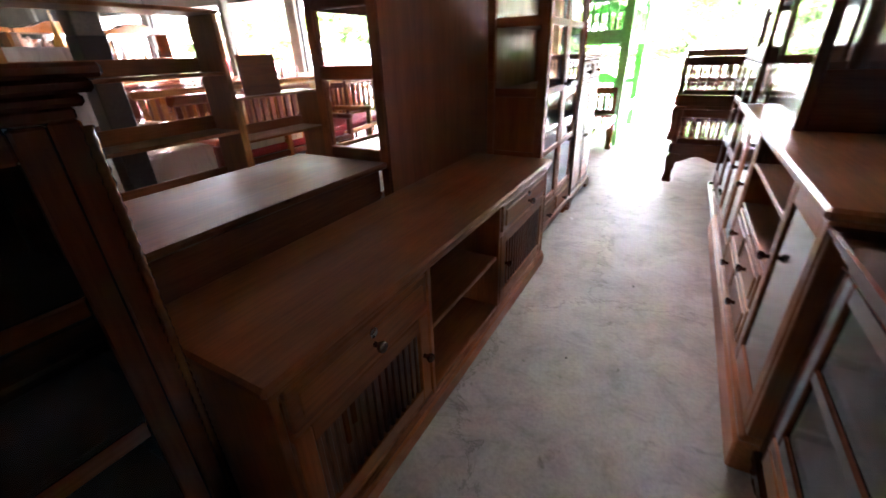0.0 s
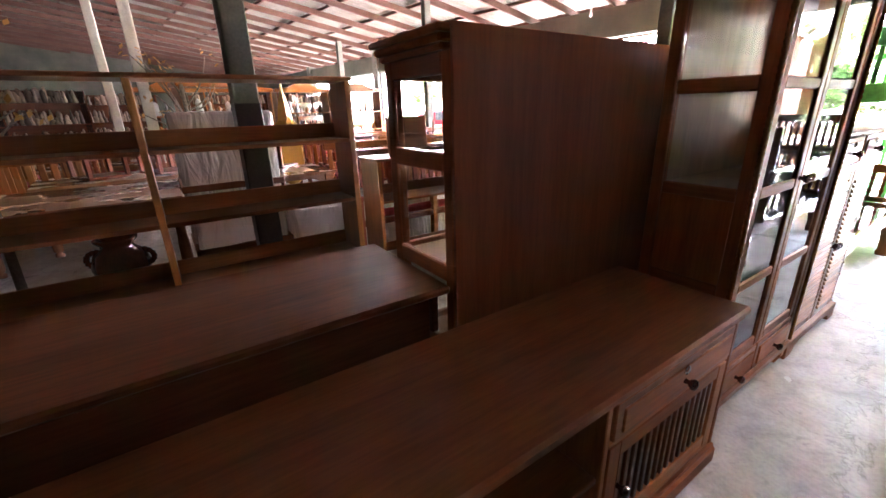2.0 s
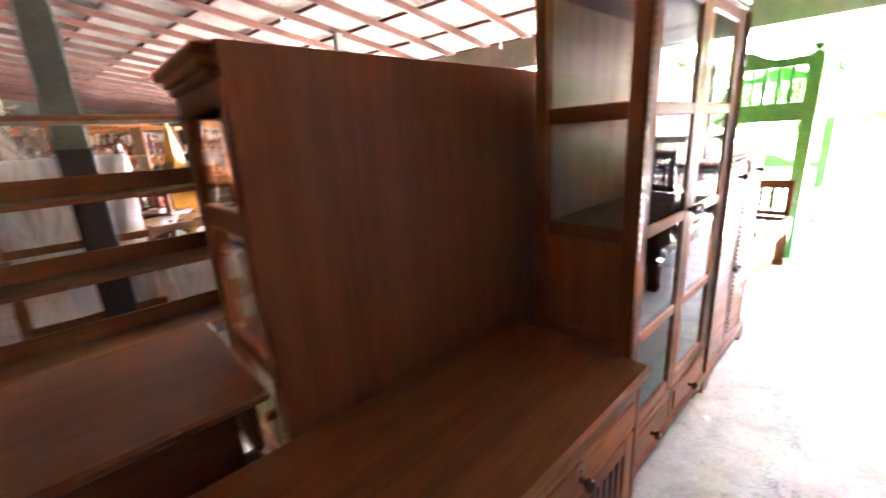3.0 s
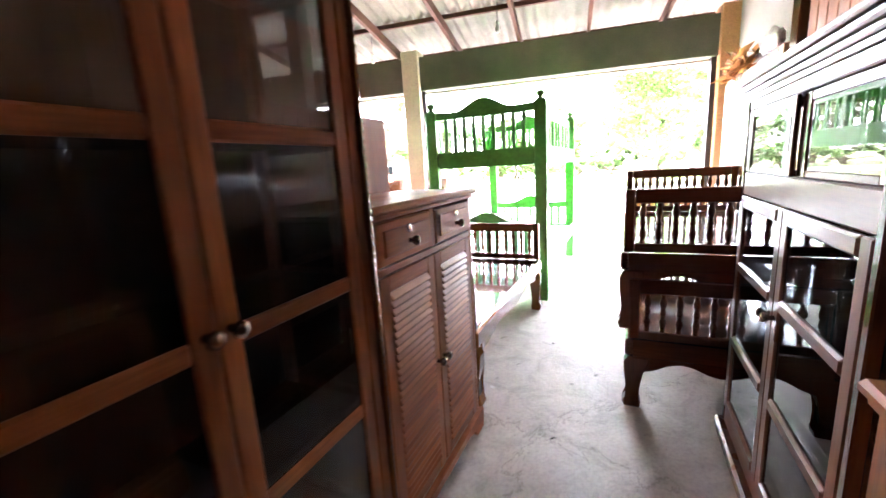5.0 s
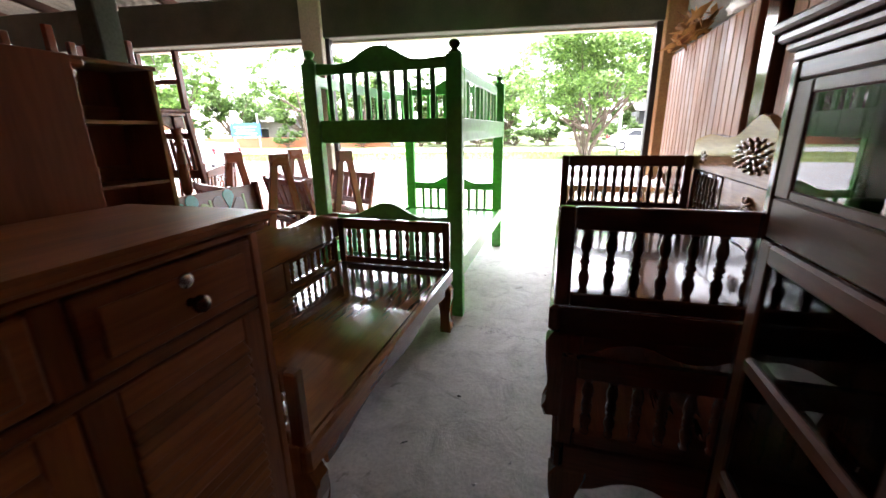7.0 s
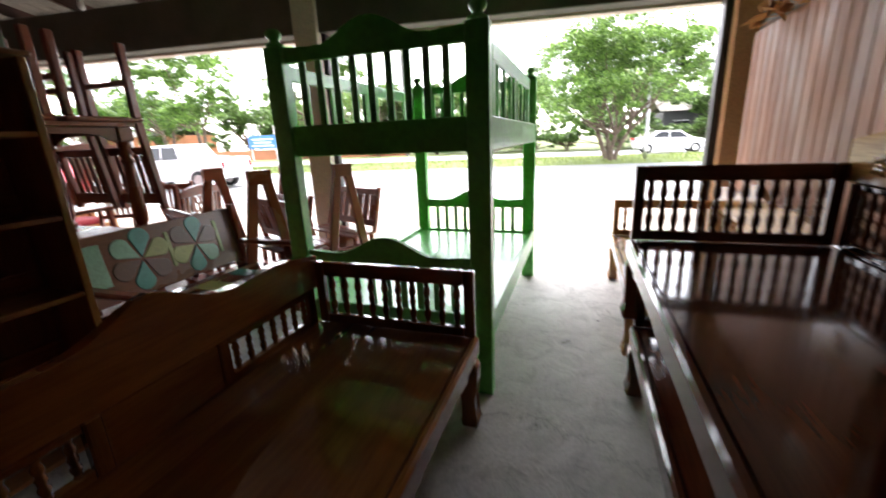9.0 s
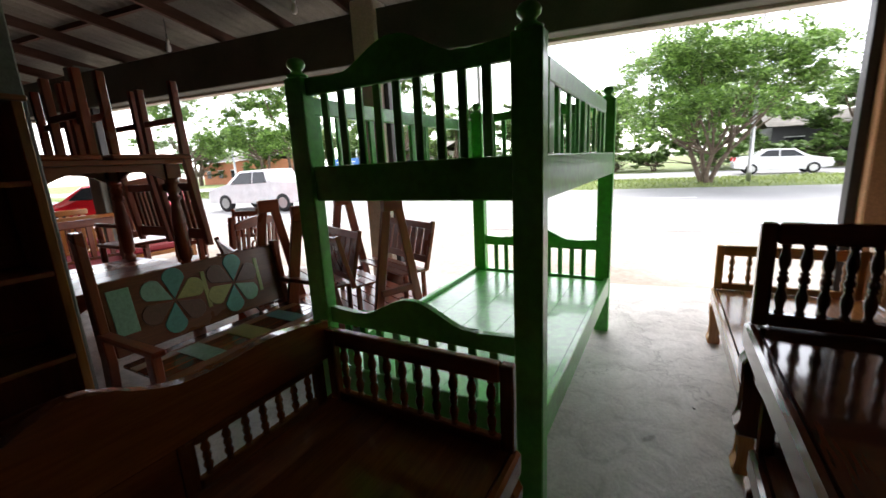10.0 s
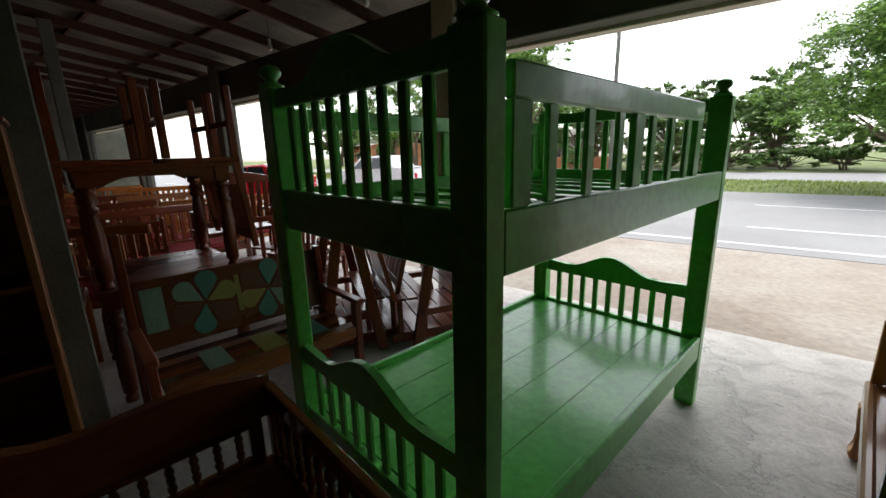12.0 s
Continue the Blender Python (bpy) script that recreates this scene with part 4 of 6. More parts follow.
# ---- glass cabinets on the other side ----
def glass_hutch():
    t = thing("glass_cabinet", pose(1.36, 4.44, 0), "dark teak cabinet with sliding glass doors above and glazed doors below", "cabinet")
    W, D, H = 1.14, 0.42, 1.555
    f = 0.03
    for y in (0, W - f):
        for x in (0, D - f):
            box("post", t, x, x + f, y, y + f, 0.06, H, ROSE, 0.004)
    for z0, z1 in ((0.06, 0.14), (1.165, 1.262), (1.515, 1.555)):
        box("front_rail", t, 0.004, 0.034, f + 0.0005, W - f - 0.0005, z0, z1, MID, 0.005)
        for y in (0.004, W - 0.03):
            box("side_rail", t, f + 0.0005, D - f - 0.0005, y, y + 0.026, z0, z1, MID, 0.005)
    box("plinth", t, -0.03, D, -0.02, W + 0.02, 0.0, 0.0595, MID, 0.012)
    box("back_panel", t, D - 0.008, D, f + 0.001, W - f - 0.001, 0.06, H - 0.001, ROSE, 0)
    box("top_board", t, 0, D, 0.001, W - 0.001, H + 0.0005, H + 0.02, MID)
    cornice(t, 0, D - 0.02, 0, W, H + 0.02, MID)
    for z in (0.145, 0.50, 0.84, 1.18):
        box("shelf", t, 0.06, D - 0.02, f + 0.001, W - f - 0.001, z, z + 0.016, ROSE, 0.002)
    for y in (0.014, W - 0.018):
        pane(t, f + 0.001, D - f - 0.001, y, y + 0.004, 1.263, 1.514)
        pane(t, f + 0.001, D - f - 0.001, y, y + 0.004, 0.141, 1.164)
    # lower hinged doors
    n = 2
    dw = (W - 2 * f) / n
    for k in range(n):
        y0, y1 = f + dw * k + 0.001, f + dw * (k + 1) - 0.001
        d = box("door", t, -0.002, 0.020, y0, y0 + 0.05, 0.145, 1.16, MID, 0.004)
        box("stile", d, -0.002, 0.020, y1 - 0.05, y1, 0.145, 1.16, MID, 0.004)
        zs = (0.145, 0.50, 0.85, 1.16)
        for i, z in enumerate(zs):
            a, b = (z, z + 0.05) if i == 0 else (z - 0.05, z) if i == 3 else (z - 0.022, z + 0.022)
            box("rail", d, -0.006, 0.019, y0 + 0.0505, y1 - 0.0505, a, b, MID, 0.008)
        for a, b in ((0.196, 0.477), (0.523, 0.827), (0.873, 1.109)):
            pane(d, 0.006, 0.010, y0 + 0.0506, y1 - 0.0506, a, b, DGLASS)
        knob(d, -0.003, y0 + 0.025 if k else y1 - 0.025, 0.80, pose(0, 0, 0, 0, -90, 0))
    # upper sliding doors
    for k, xo in ((0, 0.02), (1, 0.004)):
        y0, y1 = f + dw * k + (0.002 if k else 0), f + dw * (k + 1)
        d = box("sliding_door", t, xo, xo + 0.014, y0, y0 + 0.065, 1.263, 1.514, ROSE if xo > 0.01 else MID, 0.004)
        box("stile", d, xo, xo + 0.014, y1 - 0.065, y1 - 0.001, 1.263, 1.514, ROSE if xo > 0.01 else MID, 0.004)
        for a, b in ((1.263, 1.285), (1.485, 1.514)):
            box("rail", d, xo + 0.001, xo + 0.013, y0 + 0.0655, y1 - 0.0655, a, b, MID, 0.003)
        pane(d, xo + 0.005, xo + 0.009, y0 + 0.0656, y1 - 0.0656, 1.2855, 1.4845, DGLASS)
        box("finger_slot", d, xo - 0.0015, xo + 0.001, y0 + 0.026, y0 + 0.04, 1.34, 1.45, DARKM, 0.0005, "dark recessed finger pull")


glass_hutch()


def media_counter():
    t = thing("media_counter", pose(1.33, 2.10, 0), "dark teak media counter with open shelves, framed doors and drawers", "sideboard")
    L, D, H = 2.22, 0.48, 0.93
    turn = pose(0, 0, 0, 0, -90, 0)
    box("top", t, -0.03, D, 0, L, H - 0.032, H, TEAK, 0.012)
    box("moulding", t, -0.016, D, 0.012, L - 0.012, H - 0.05, H - 0.0325, TEAK, 0.007)
    for y in (0.02, 0.47, 1.32, L - 0.042):
        box("side_panel", t, 0, D, y, y + 0.022, 0.15, H - 0.0505, TEAK)
    box("back_panel", t, D - 0.008, D, 0.043, L - 0.043, 0.15, H - 0.0505, ROSE, 0)
    box("plinth", t, -0.028, D - 0.01, 0.005, L - 0.005, 0, 0.12, TEAK, 0.008)
    box("plinth_moulding", t, -0.018, D - 0.01, 0.012, L - 0.012, 0.1205, 0.1495, TEAK, 0.01)
    for z in (0.51, 0.72):
        box("shelf", t, 0.004, D - 0.01, 0.493, 1.319, z, z + 0.02, TEAK)
    for y0, y1, ky in ((0.043, 0.469, 0.45), (1.343, 1.755, 1.41), (1.757, L - 0.043, 1.80)):
        d = box("door", t, -0.004, 0.016, y0, y0 + 0.055, 0.155, 0.875, TEAK, 0.004)
        box("stile", d, -0.004, 0.016, y1 - 0.055, y1, 0.155, 0.875, TEAK, 0.004)
        for z0, z1 in ((0.155, 0.235), (0.815, 0.875)):
            box("rail", d, -0.003, 0.015, y0 + 0.0555, y1 - 0.0555, z0, z1, TEAK, 0.004)
        box("door_panel", d, 0.004, 0.010, y0 + 0.0556, y1 - 0.0556, 0.2355, 0.8145, ROSE, 0)
        knob(d, -0.0045, ky, 0.60, turn)
    for z0, z1 in ((0.345, 0.50), (0.175, 0.335)):
        for y0, y1 in ((0.497, 0.900), (0.910, 1.315)):
            dr = box("drawer", t, -0.004, 0.016, y0, y1, z0, z1, TEAK, 0.005)
            part("drawer_panel", box_bm(-0.011, -0.0045, y0 + 0.03, y1 - 0.03, z0 + 0.028, z1 - 0.028, 0.005), TEAK, dr)
            knob(dr, -0.011, (y0 + y1) / 2, (z0 + z1) / 2, turn)


media_counter()


def mirror_hutch():
    t = thing("glass_hutch", pose(1.40, 3.25, 0.9305), "dark framed glass hutch standing on the media counter", "cabinet")
    W, D, H = 0.95, 0.38, 0.72
    for y in (0, W - 0.05):
        for x in (0, D - 0.05):
            box("post", t, x, x + 0.05, y, y + 0.05, 0, H, ROSE, 0.004)
    for z0, z1 in ((0, 0.25), (H - 0.07, H)):
        box("rail", t, 0.004, 0.03, 0.0505, W - 0.0505, z0, z1, ROSE)
        for y in (0.004, W - 0.03):
            box("side_rail", t, 0.0505, D - 0.0505, y, y + 0.026, z0, z1, ROSE)
    pane(t, 0.014, 0.018, 0.051, W - 0.051, 0.2505, H - 0.0705)
    for y in (0.014, W - 0.018):
        pane(t, 0.051, D - 0.051, y, y + 0.004, 0.2505, H - 0.0705)
    box("top_board", t, -0.01, D, -0.01, W + 0.01, H + 0.0005, H + 0.03, ROSE, 0.006)
    box("back_panel", t, D - 0.008, D, 0.0505, W - 0.0505, 0, H, ROSE, 0)


mirror_hutch()
glazed_bookcase("bookcase", pose(1.36, 2.08, 0) @ pose(0, 0, 0, 0, 0, 180), 1.2, 0.42, 0.80, 2, "low dark glazed cabinet beside the media counter", False, 0.12, ROSE)

# ---- dark cabinet by the sideboard ----
def fluted_box():
    t = thing("fluted_chest", pose(-0.06, 0.5, 1.30), "small dark chest with a fluted front standing on the cabinet", "chest")
    box("body", t, -0.32, 0.12, -0.3, 0.60, 0, 0.4, ROSE, 0.006)
    me = mesh_of("flute", lathe_bm([(0.016, 0), (0.016, 0.34)], 8), ROSE[2], True)
    for i in range(20):
        share("flute", me, t, Matrix.Translation((0.125, -0.26 + i * 0.042, 0.03)))
    for i in range(10):
        share("flute", me, t, Matrix.Translation((-0.29 + i * 0.042, 0.605, 0.03)))


glazed_bookcase("bookcase", pose(0.10, 0.155, 0), 1.02, 0.42, 1.215, 3, "dark glazed cabinet with rope moulding at the end of the sideboard", True, 0.14, ROSE, True)
fluted_box()


# ---- tables, chairs, benches ----
TURN = [(0.8, 0), (0.8, 0.05), (0.55, 0.07), (0.9, 0.11), (0.98, 0.3), (0.9, 0.55), (0.62, 0.72), (0.58, 0.75), (0.9, 0.77), (0.9, 0.80), (0.6, 0.82), (1.0, 0.87), (0.6, 0.92), (0.95, 0.94), (0.95, 1.0)]


def dining_table(m, W, L, H, mat, label):
    t = thing("dining_table", m, label, "table", "dining tables")
    n = 5
    for i in range(n):
        box("plank", t, -W / 2 + W * i / n + 0.0008, -W / 2 + W * (i + 1) / n - 0.0008, -L / 2, L / 2, H - 0.03, H, mat, 0.003)
    me = mesh_of("leg", lathe_bm([(0.05 * a, b * (H - 0.1305)) for a, b in TURN], 14), mat[2], True)
    for sx in (-1, 1):
        for sy in (-1, 1):
            share("leg", me, t, Matrix.Translation((sx * (W / 2 - 0.07), sy * (L / 2 - 0.07), 0)))
            box("leg_block", t, sx * (W / 2 - 0.07) - 0.05, sx * (W / 2 - 0.07) + 0.05, sy * (L / 2 - 0.07) - 0.05, sy * (L / 2 - 0.07) + 0.05, H - 0.13, H - 0.031, mat)

    def arch(a, b):
        k = 16
        return [(a + (b - a) * i / k, H - 0.145 + 0.07 * min(1, math.sin(math.pi * i / k) * 1.6)) for i in range(k + 1)] + [(b, H - 0.031), (a, H - 0.031)]
    for s in (-1, 1):
        part("apron", prism_bm(arch(-W / 2 + 0.1205, W / 2 - 0.1205), 0.024, 1, 0.003), mat, t).location = (0, s * (L / 2 - 0.05), 0)
        part("apron", prism_bm(arch(-L / 2 + 0.1205, L / 2 - 0.1205), 0.024, 0, 0.003), mat, t).location = (s * (W / 2 - 0.05), 0, 0)
    return t


def dining_chair(m, mat, label, group):
    t = thing("dining_chair", m, label, "chair", group)
    box("seat", t, -0.22, 0.22, -0.21, 0.21, 0.42, 0.45, mat, 0.008)
    for sx in (-0.21, 0.17):
        box("leg", t, sx, sx + 0.04, -0.2, -0.16, 0, 0.4195, mat, 0.004)
        part("back_post", prism_bm([(0.16, 0), (0.2, 0), (0.205, 0.45), (0.26, 1.0), (0.225, 1.0), (0.165, 0.45)], 0.04, 0, 0.004), mat, t).location = (sx + 0.02, 0, 0)
    for z, h in ((0.93, 0.07), (0.62, 0.05)):
        box("back_rail", t, -0.1695, 0.1695, 0.2 + (z - 0.6) * 0.1, 0.222 + (z - 0.6) * 0.1, z - h / 2, z + h / 2, mat, 0.004)
    me = mesh_of("back_slat", box_bm(-0.018, 0.018, -0.007, 0.007, 0, 0.25, 0.003), mat[2])
    for i in range(5):
        share("back_slat", me, t, pose(-0.12 + i * 0.06, 0.218, 0.646, -5.5))
    for y in (-0.18, 0.165):
        box("stretcher", t, -0.1695, 0.1695, y, y + 0.02, 0.2, 0.235, mat, 0.003)
    return t


dining_table(pose(-3.02, 7.13, 0), 1.0, 0.92, 0.82, REDW, "glossy reddish plank table carrying another table")
dining_table(pose(-3.02, 7.13, 0.8205), 1.0, 0.92, 0.80, REDW, "reddish table with turned legs stacked on a table")
BIG = Matrix.Diagonal((1.2, 1.2, 1.2, 1))
ch = dining_chair(pose(-2.77, 7.40, 2.161, 180, 0, 180) @ BIG, REDW, "reddish wooden chair turned upside down on a stacked table", "chairs on the stacked tables")
copy_thing(ch, pose(-2.77, 6.85, 2.161, 180, 0, 0))
copy_thing(ch, pose(-3.33, 7.40, 2.161, 180, 0, 180))
ch2 = dining_chair(pose(-4.6, 9.3, 0, 0, 0, 20), REDW, "reddish wooden dining chair beside the stacked tables", "chairs by the tables")
for x, y, r in ((-4.6, 7.2, 80), (-3.9, 6.3, 160), (-4.9, 8.7, 30)):
    copy_thing(ch2, pose(x, y, 0, 0, 0, r))



def ring_bm(r, w, d, seg=14):
    """A flat pierced ring in the plane across x."""
    bm = bmesh.new()
    loops = [[bm.verts.new((x, k * math.cos(2 * math.pi * i / seg), k * math.sin(2 * math.pi * i / seg))) for i in range(seg)] for k, x in ((r - w, -d), (r + w, -d), (r + w, d), (r - w, d))]
    for a, b in zip(loops, loops[1:] + loops[:1]):
        for i in range(seg):
            bm.faces.new((a[i], a[(i + 1) % seg], b[(i + 1) % seg], b[i]))
    return bm


def carved_settee(m):
    """A small settee facing -x: arched slatted back with a pierced carved middle."""
    t = thing("carved_settee", m, "reddish wooden settee with slatted back and pierced carved middle", "bench", "carved settees")
    W = 0.76
    box("seat", t, -0.44, 0.0, 0, W, 0.40, 0.435, REDW, 0.01)
    for y in (0.01, W - 0.055):
        box("front_leg", t, -0.43, -0.385, y, y + 0.045, 0, 0.3995, REDW, 0.006)
        part("back_post", prism_bm([(0.002, 0), (0.047, 0), (0.05, 0.45), (0.11, 1.08), (0.07, 1.08), (0.005, 0.45)], 0.045, 1, 0.005), REDW, t).location = (0, y + 0.0225, 0)
        box("arm", t, -0.42, 0.02, y, y + 0.05, 0.60, 0.635, REDW, 0.008)
        box("arm_post", t, -0.42, -0.38, y + 0.005, y + 0.045, 0.4355, 0.5995, REDW, 0.006)
    lean = pose(0.05, 0, 0.50, 0, 5.4, 0)
    n = 16
    arch = [(0.056 + (W - 0.112) * i / n, 0.50 + 0.05 * math.sin(math.pi * i / n)) for i in range(n + 1)]
    part("crest_rail", prism_bm([(0.056, 0.44), (W - 0.056, 0.44)] + arch[::-1], 0.03, 0, 0.005), REDW, t, "arched crest rail").matrix_basis = lean
    part("bottom_rail", box_bm(-0.015, 0.015, 0.056, W - 0.056, 0.0, 0.06, 0.004), REDW, t).matrix_basis = lean
    me = mesh_of("back_slat", box_bm(-0.008, 0.008, -0.024, 0.024, 0.0605, 0.4395, 0.003), REDW[2])
    for y in (0.105, 0.175, 0.245, W - 0.245, W - 0.175, W - 0.105):
        share("back_slat", me, t, lean @ Matrix.Translation((0, y, 0)))
    me = mesh_of("fretwork", ring_bm(0.036, 0.009, 0.007), REDW[1])
    for dy, z in ((-0.04, 0.11), (0.04, 0.11), (0, 0.18), (-0.045, 0.25), (0.045, 0.25), (0, 0.32), (-0.04, 0.39), (0.04, 0.39)):
        share("fretwork", me, t, lean @ Matrix.Translation((0, W / 2 + dy, z)), "pierced carved ring")
    return t


dining_table(pose(-3.98, 8.0, 0), 0.8, 0.95, 0.46, REDW, "low reddish table carrying a carved settee")
st = carved_settee(pose(-3.84, 7.6, 0.4605))
copy_thing(st, pose(-3.25, 8.25, 0, 0, 0, 15))

TEAL = plain("teal_petal", (0.07, 0.24, 0.20), 0.35)
OLIVE = plain("olive_petal", (0.28, 0.27, 0.07), 0.35)
MINT = plain("mint_petal", (0.20, 0.34, 0.24), 0.35)
BROWNP = plain("brown_petal", (0.12, 0.05, 0.03), 0.35)


def petal_bm(r, w):
    pts = [(0.0, 0.012)]
    for i in range(13):
        a = math.pi * i / 12
        pts.append((w * math.cos(a) * 0.5, r - w / 2 + w / 2 * math.sin(a)))
    return prism_bm(pts, 0.008, 1, 0.002)


def mosaic_bench():
    """A bench facing +x whose back carries petals cut from coloured boards."""
    t = thing("mosaic_bench", pose(-2.2, 6.78, 0), "dark wooden bench with coloured flower petals on its back", "bench")
    L = 1.32
    tilt = pose(0, 0, 0, 0, -10, 0)
    b = part("backrest", box_bm(-0.012, 0.012, 0.05, L - 0.05, 0.0, 0.46, 0.008), MID, t)
    b.matrix_basis = pose(0, 0, 0.46) @ tilt
    cols = (TEAL, OLIVE, BROWNP, TEAL, BROWNP, MINT)
    for cy in (0.43, 0.85):
        for k in range(6):
            o = part("petal", petal_bm(0.215, 0.138), cols[k] if cy < 0.6 else cols[(k + 3) % 6], b, "coloured wooden petal")
            o.matrix_basis = Matrix.Translation((0.0165, cy, 0.24)) @ pose(0, 0, 0, 0, 0, 90) @ pose(0, 0, 0, 0, 60 * k + 10, 0)
        part("strip", box_bm(0.0125, 0.019, cy + 0.2, cy + 0.23, 0.12, 0.38, 0.002), OLIVE, b)
    part("patch", box_bm(0.0125, 0.019, 0.08, 0.2, 0.12, 0.4, 0.004), MINT, b, "mint green painted board")
    for i in range(6):
        box("seat_board", t, 0.02 + i * 0.082, 0.098 + i * 0.082, 0.06, L - 0.06, 0.40, 0.42, (ROSE, SHELF, ROSE, GOLD, ROSE, SHELF)[i], 0.003)
    for i, (y, w) in enumerate(((0.3, 0.14), (0.62, 0.16), (0.95, 0.13))):
        part("seat_inlay", box_bm(0.14, 0.44, y, y + w, 0.4205, 0.426, 0.002), (MINT, OLIVE, TEAL)[i], t, "coloured board let into the seat")
    box("front_rail", t, 0.50, 0.53, 0.06, L - 0.06, 0.33, 0.415, GOLD, 0.004)
    for y in (0.02, L - 0.05):
        s = part("side_post", prism_bm([(-0.13, 0), (-0.05, 0), (0.02, 0.45), (-0.04, 1.22), (-0.11, 1.22), (-0.06, 0.45)] if y < 0.5 else [(-0.13, 0), (-0.05, 0), (0.02, 0.45), (-0.03, 0.94), (-0.09, 0.94), (-0.06, 0.45)], 0.05, 1, 0.006), REDW, t)
        s.location = (0, y, 0)
        part("front_leg", box_bm(0.47, 0.54, y - 0.025, y + 0.025, 0, 0.6, 0.006), REDW, t)
        part("arm", box_bm(-0.03, 0.58, y - 0.035, y + 0.035, 0.6005, 0.635, 0.008), REDW, t)


mosaic_bench()


def glider(m, label):
    """A garden glider: two A-frames, two facing slatted benches on a plank floor."""
    t = thing("garden_glider", m, label, "garden swing", "garden gliders")
    W, S = 1.08, 0.29
    for x in (-W / 2, W / 2):
        for s in (-1, 1):
            leg = prism_bm([(s * S, 0), (s * (S - 0.09), 0), (s * 0.0, 1.2), (s * 0.085, 1.2)][::s], 0.045, 0, 0.005)
            o = part("frame_leg", leg, REDW, t)
            o.location = (x + s * 0.012, 0, 0)
        box("frame_block", t, x - 0.036, x + 0.036, -0.1, 0.1, 1.09, 1.215, REDW, 0.006)
        box("frame_rail", t, x - 0.034, x - 0.012 + 0.046, -S + 0.1, S - 0.1, 0.3, 0.36, REDW, 0.004)
    for i in range(6):
        box("floor_plank", t, -W / 2 + 0.04, W / 2 - 0.04, -0.42 + i * 0.14, -0.42 + i * 0.14 + 0.128, 0.12, 0.142, REDW, 0.003)
    for x in (-W / 2 + 0.06, W / 2 - 0.1):
        box("bearer", t, x, x + 0.04, -0.45, 0.45, 0.05, 0.1195, REDW)
    for s in (-1, 1):
        b = thing("bench", Matrix.Translation((0, s * 0.26, 0)) @ pose(0, 0, 0, 0, 0, 0 if s > 0 else 180), "", "")
        b.parent = t
        for k in ("label", "category"):
            b.pop(k, None)
        for i in range(3):
            box("seat_slat", b, -W / 2 + 0.07, W / 2 - 0.07, -0.16 + i * 0.105, -0.16 + i * 0.105 + 0.095, 0.42, 0.44, REDW, 0.003)
        back = pose(0, 0.16, 0.46, -14)
        for z0, z1 in ((0.03, 0.1), (0.38, 0.45)):
            part("back_rail", box_bm(-W / 2 + 0.1, W / 2 - 0.1, -0.012, 0.012, z0, z1, 0.004), REDW, b).matrix_basis = back
        me = mesh_of("back_slat", box_bm(-0.05, 0.05, -0.009, 0.009, 0.1005, 0.3795, 0.003), REDW[2])
        for i in range(7):
            share("back_slat", me, b, back @ Matrix.Translation((-0.366 + i * 0.122, 0, 0)))
        for x in (-W / 2 + 0.08, W / 2 - 0.1):
            part("back_post", box_bm(x - 0.02, x + 0.02, -0.02, 0.02, -0.04, 0.47, 0.004), REDW, b).matrix_basis = back
            part("bench_leg", box_bm(x - 0.018, x + 0.018, -0.13, -0.09, 0.1425, 0.4195, 0.004), REDW, b)
            part("bench_leg", box_bm(x - 0.018, x + 0.018, 0.09, 0.13, 0.1425, 0.4195, 0.004), REDW, b)
    return t


g = glider(pose(-2.12, 9.09, 0, 0, 0, -23.5), "reddish wooden garden glider with slatted facing benches")
copy_thing(g, pose(-2.54, 8.43, 0, 0, 0, -23.5) @ pose(0, 0, 0, 0, 0, 180))

pot = thing("planter", pose(-2.3, 9.86, 0), "dark round planter at the foot of the pillar", "planter")
part("tub", lathe_bm([(0.15, 0), (0.2, 0.08), (0.22, 0.22), (0.2, 0.3), (0.16, 0.31), (0.15, 0.24)], 20), ROSE[2], pot, "", True)


# ---- small things ----
def bulb(x, y, drop=0.22):
    zt = roof_over(x, y) - 0.23
    t = thing("light_bulb", pose(x, y, zt), "bare unlit bulb hanging on a short cord from the rafter", "light bulb", "bulbs under the roof")
    part("cord", lathe_bm([(0.004, -drop), (0.004, 0)], 6), DARKM, t)
    part("socket", lathe_bm([(0.012, -drop - 0.05), (0.018, -drop - 0.045), (0.018, -drop - 0.005), (0.006, -drop)], 10), WHITE, t, "white lamp socket", True)
    part("globe", lathe_bm([(0.004, -drop - 0.15), (0.022, -drop - 0.14), (0.03, -drop - 0.115), (0.026, -drop - 0.08), (0.013, -drop - 0.0505)], 12), WHITE, t, "frosted bulb", True)


for x, y in ((-0.7, 8.9), (-2.7, 9.0), (1.36, 8.9), (-4.75, 8.9), (-6.8, 5.5), (-4.75, 4.0), (0.35, 3.2)):
    bulb(x, y)


def scrap(x, y, s, mat, label, name="paper_scrap"):
    t = bmesh.new()
    pts = [t.verts.new((s * (0.7 + 0.5 * random.random()) * math.cos(a), s * 0.6 * (0.7 + 0.5 * random.random()) * math.sin(a), 0.004 + 0.012 * random.random())) for a in (0.2, 1.1, 2.1, 3.0, 4.0, 5.2)]
    c = t.verts.new((0, 0, 0.012))
    for i in range(6):
        t.faces.new((pts[i], pts[(i + 1) % 6], c))
    ob = new(name, mesh_of(name, t, mat))
    ob.matrix_basis = pose(x, y, uneven(x, y) + 0.001, 0, 0, random.random() * 360)
    tagged(ob, label, "litter", "litter on the floor")


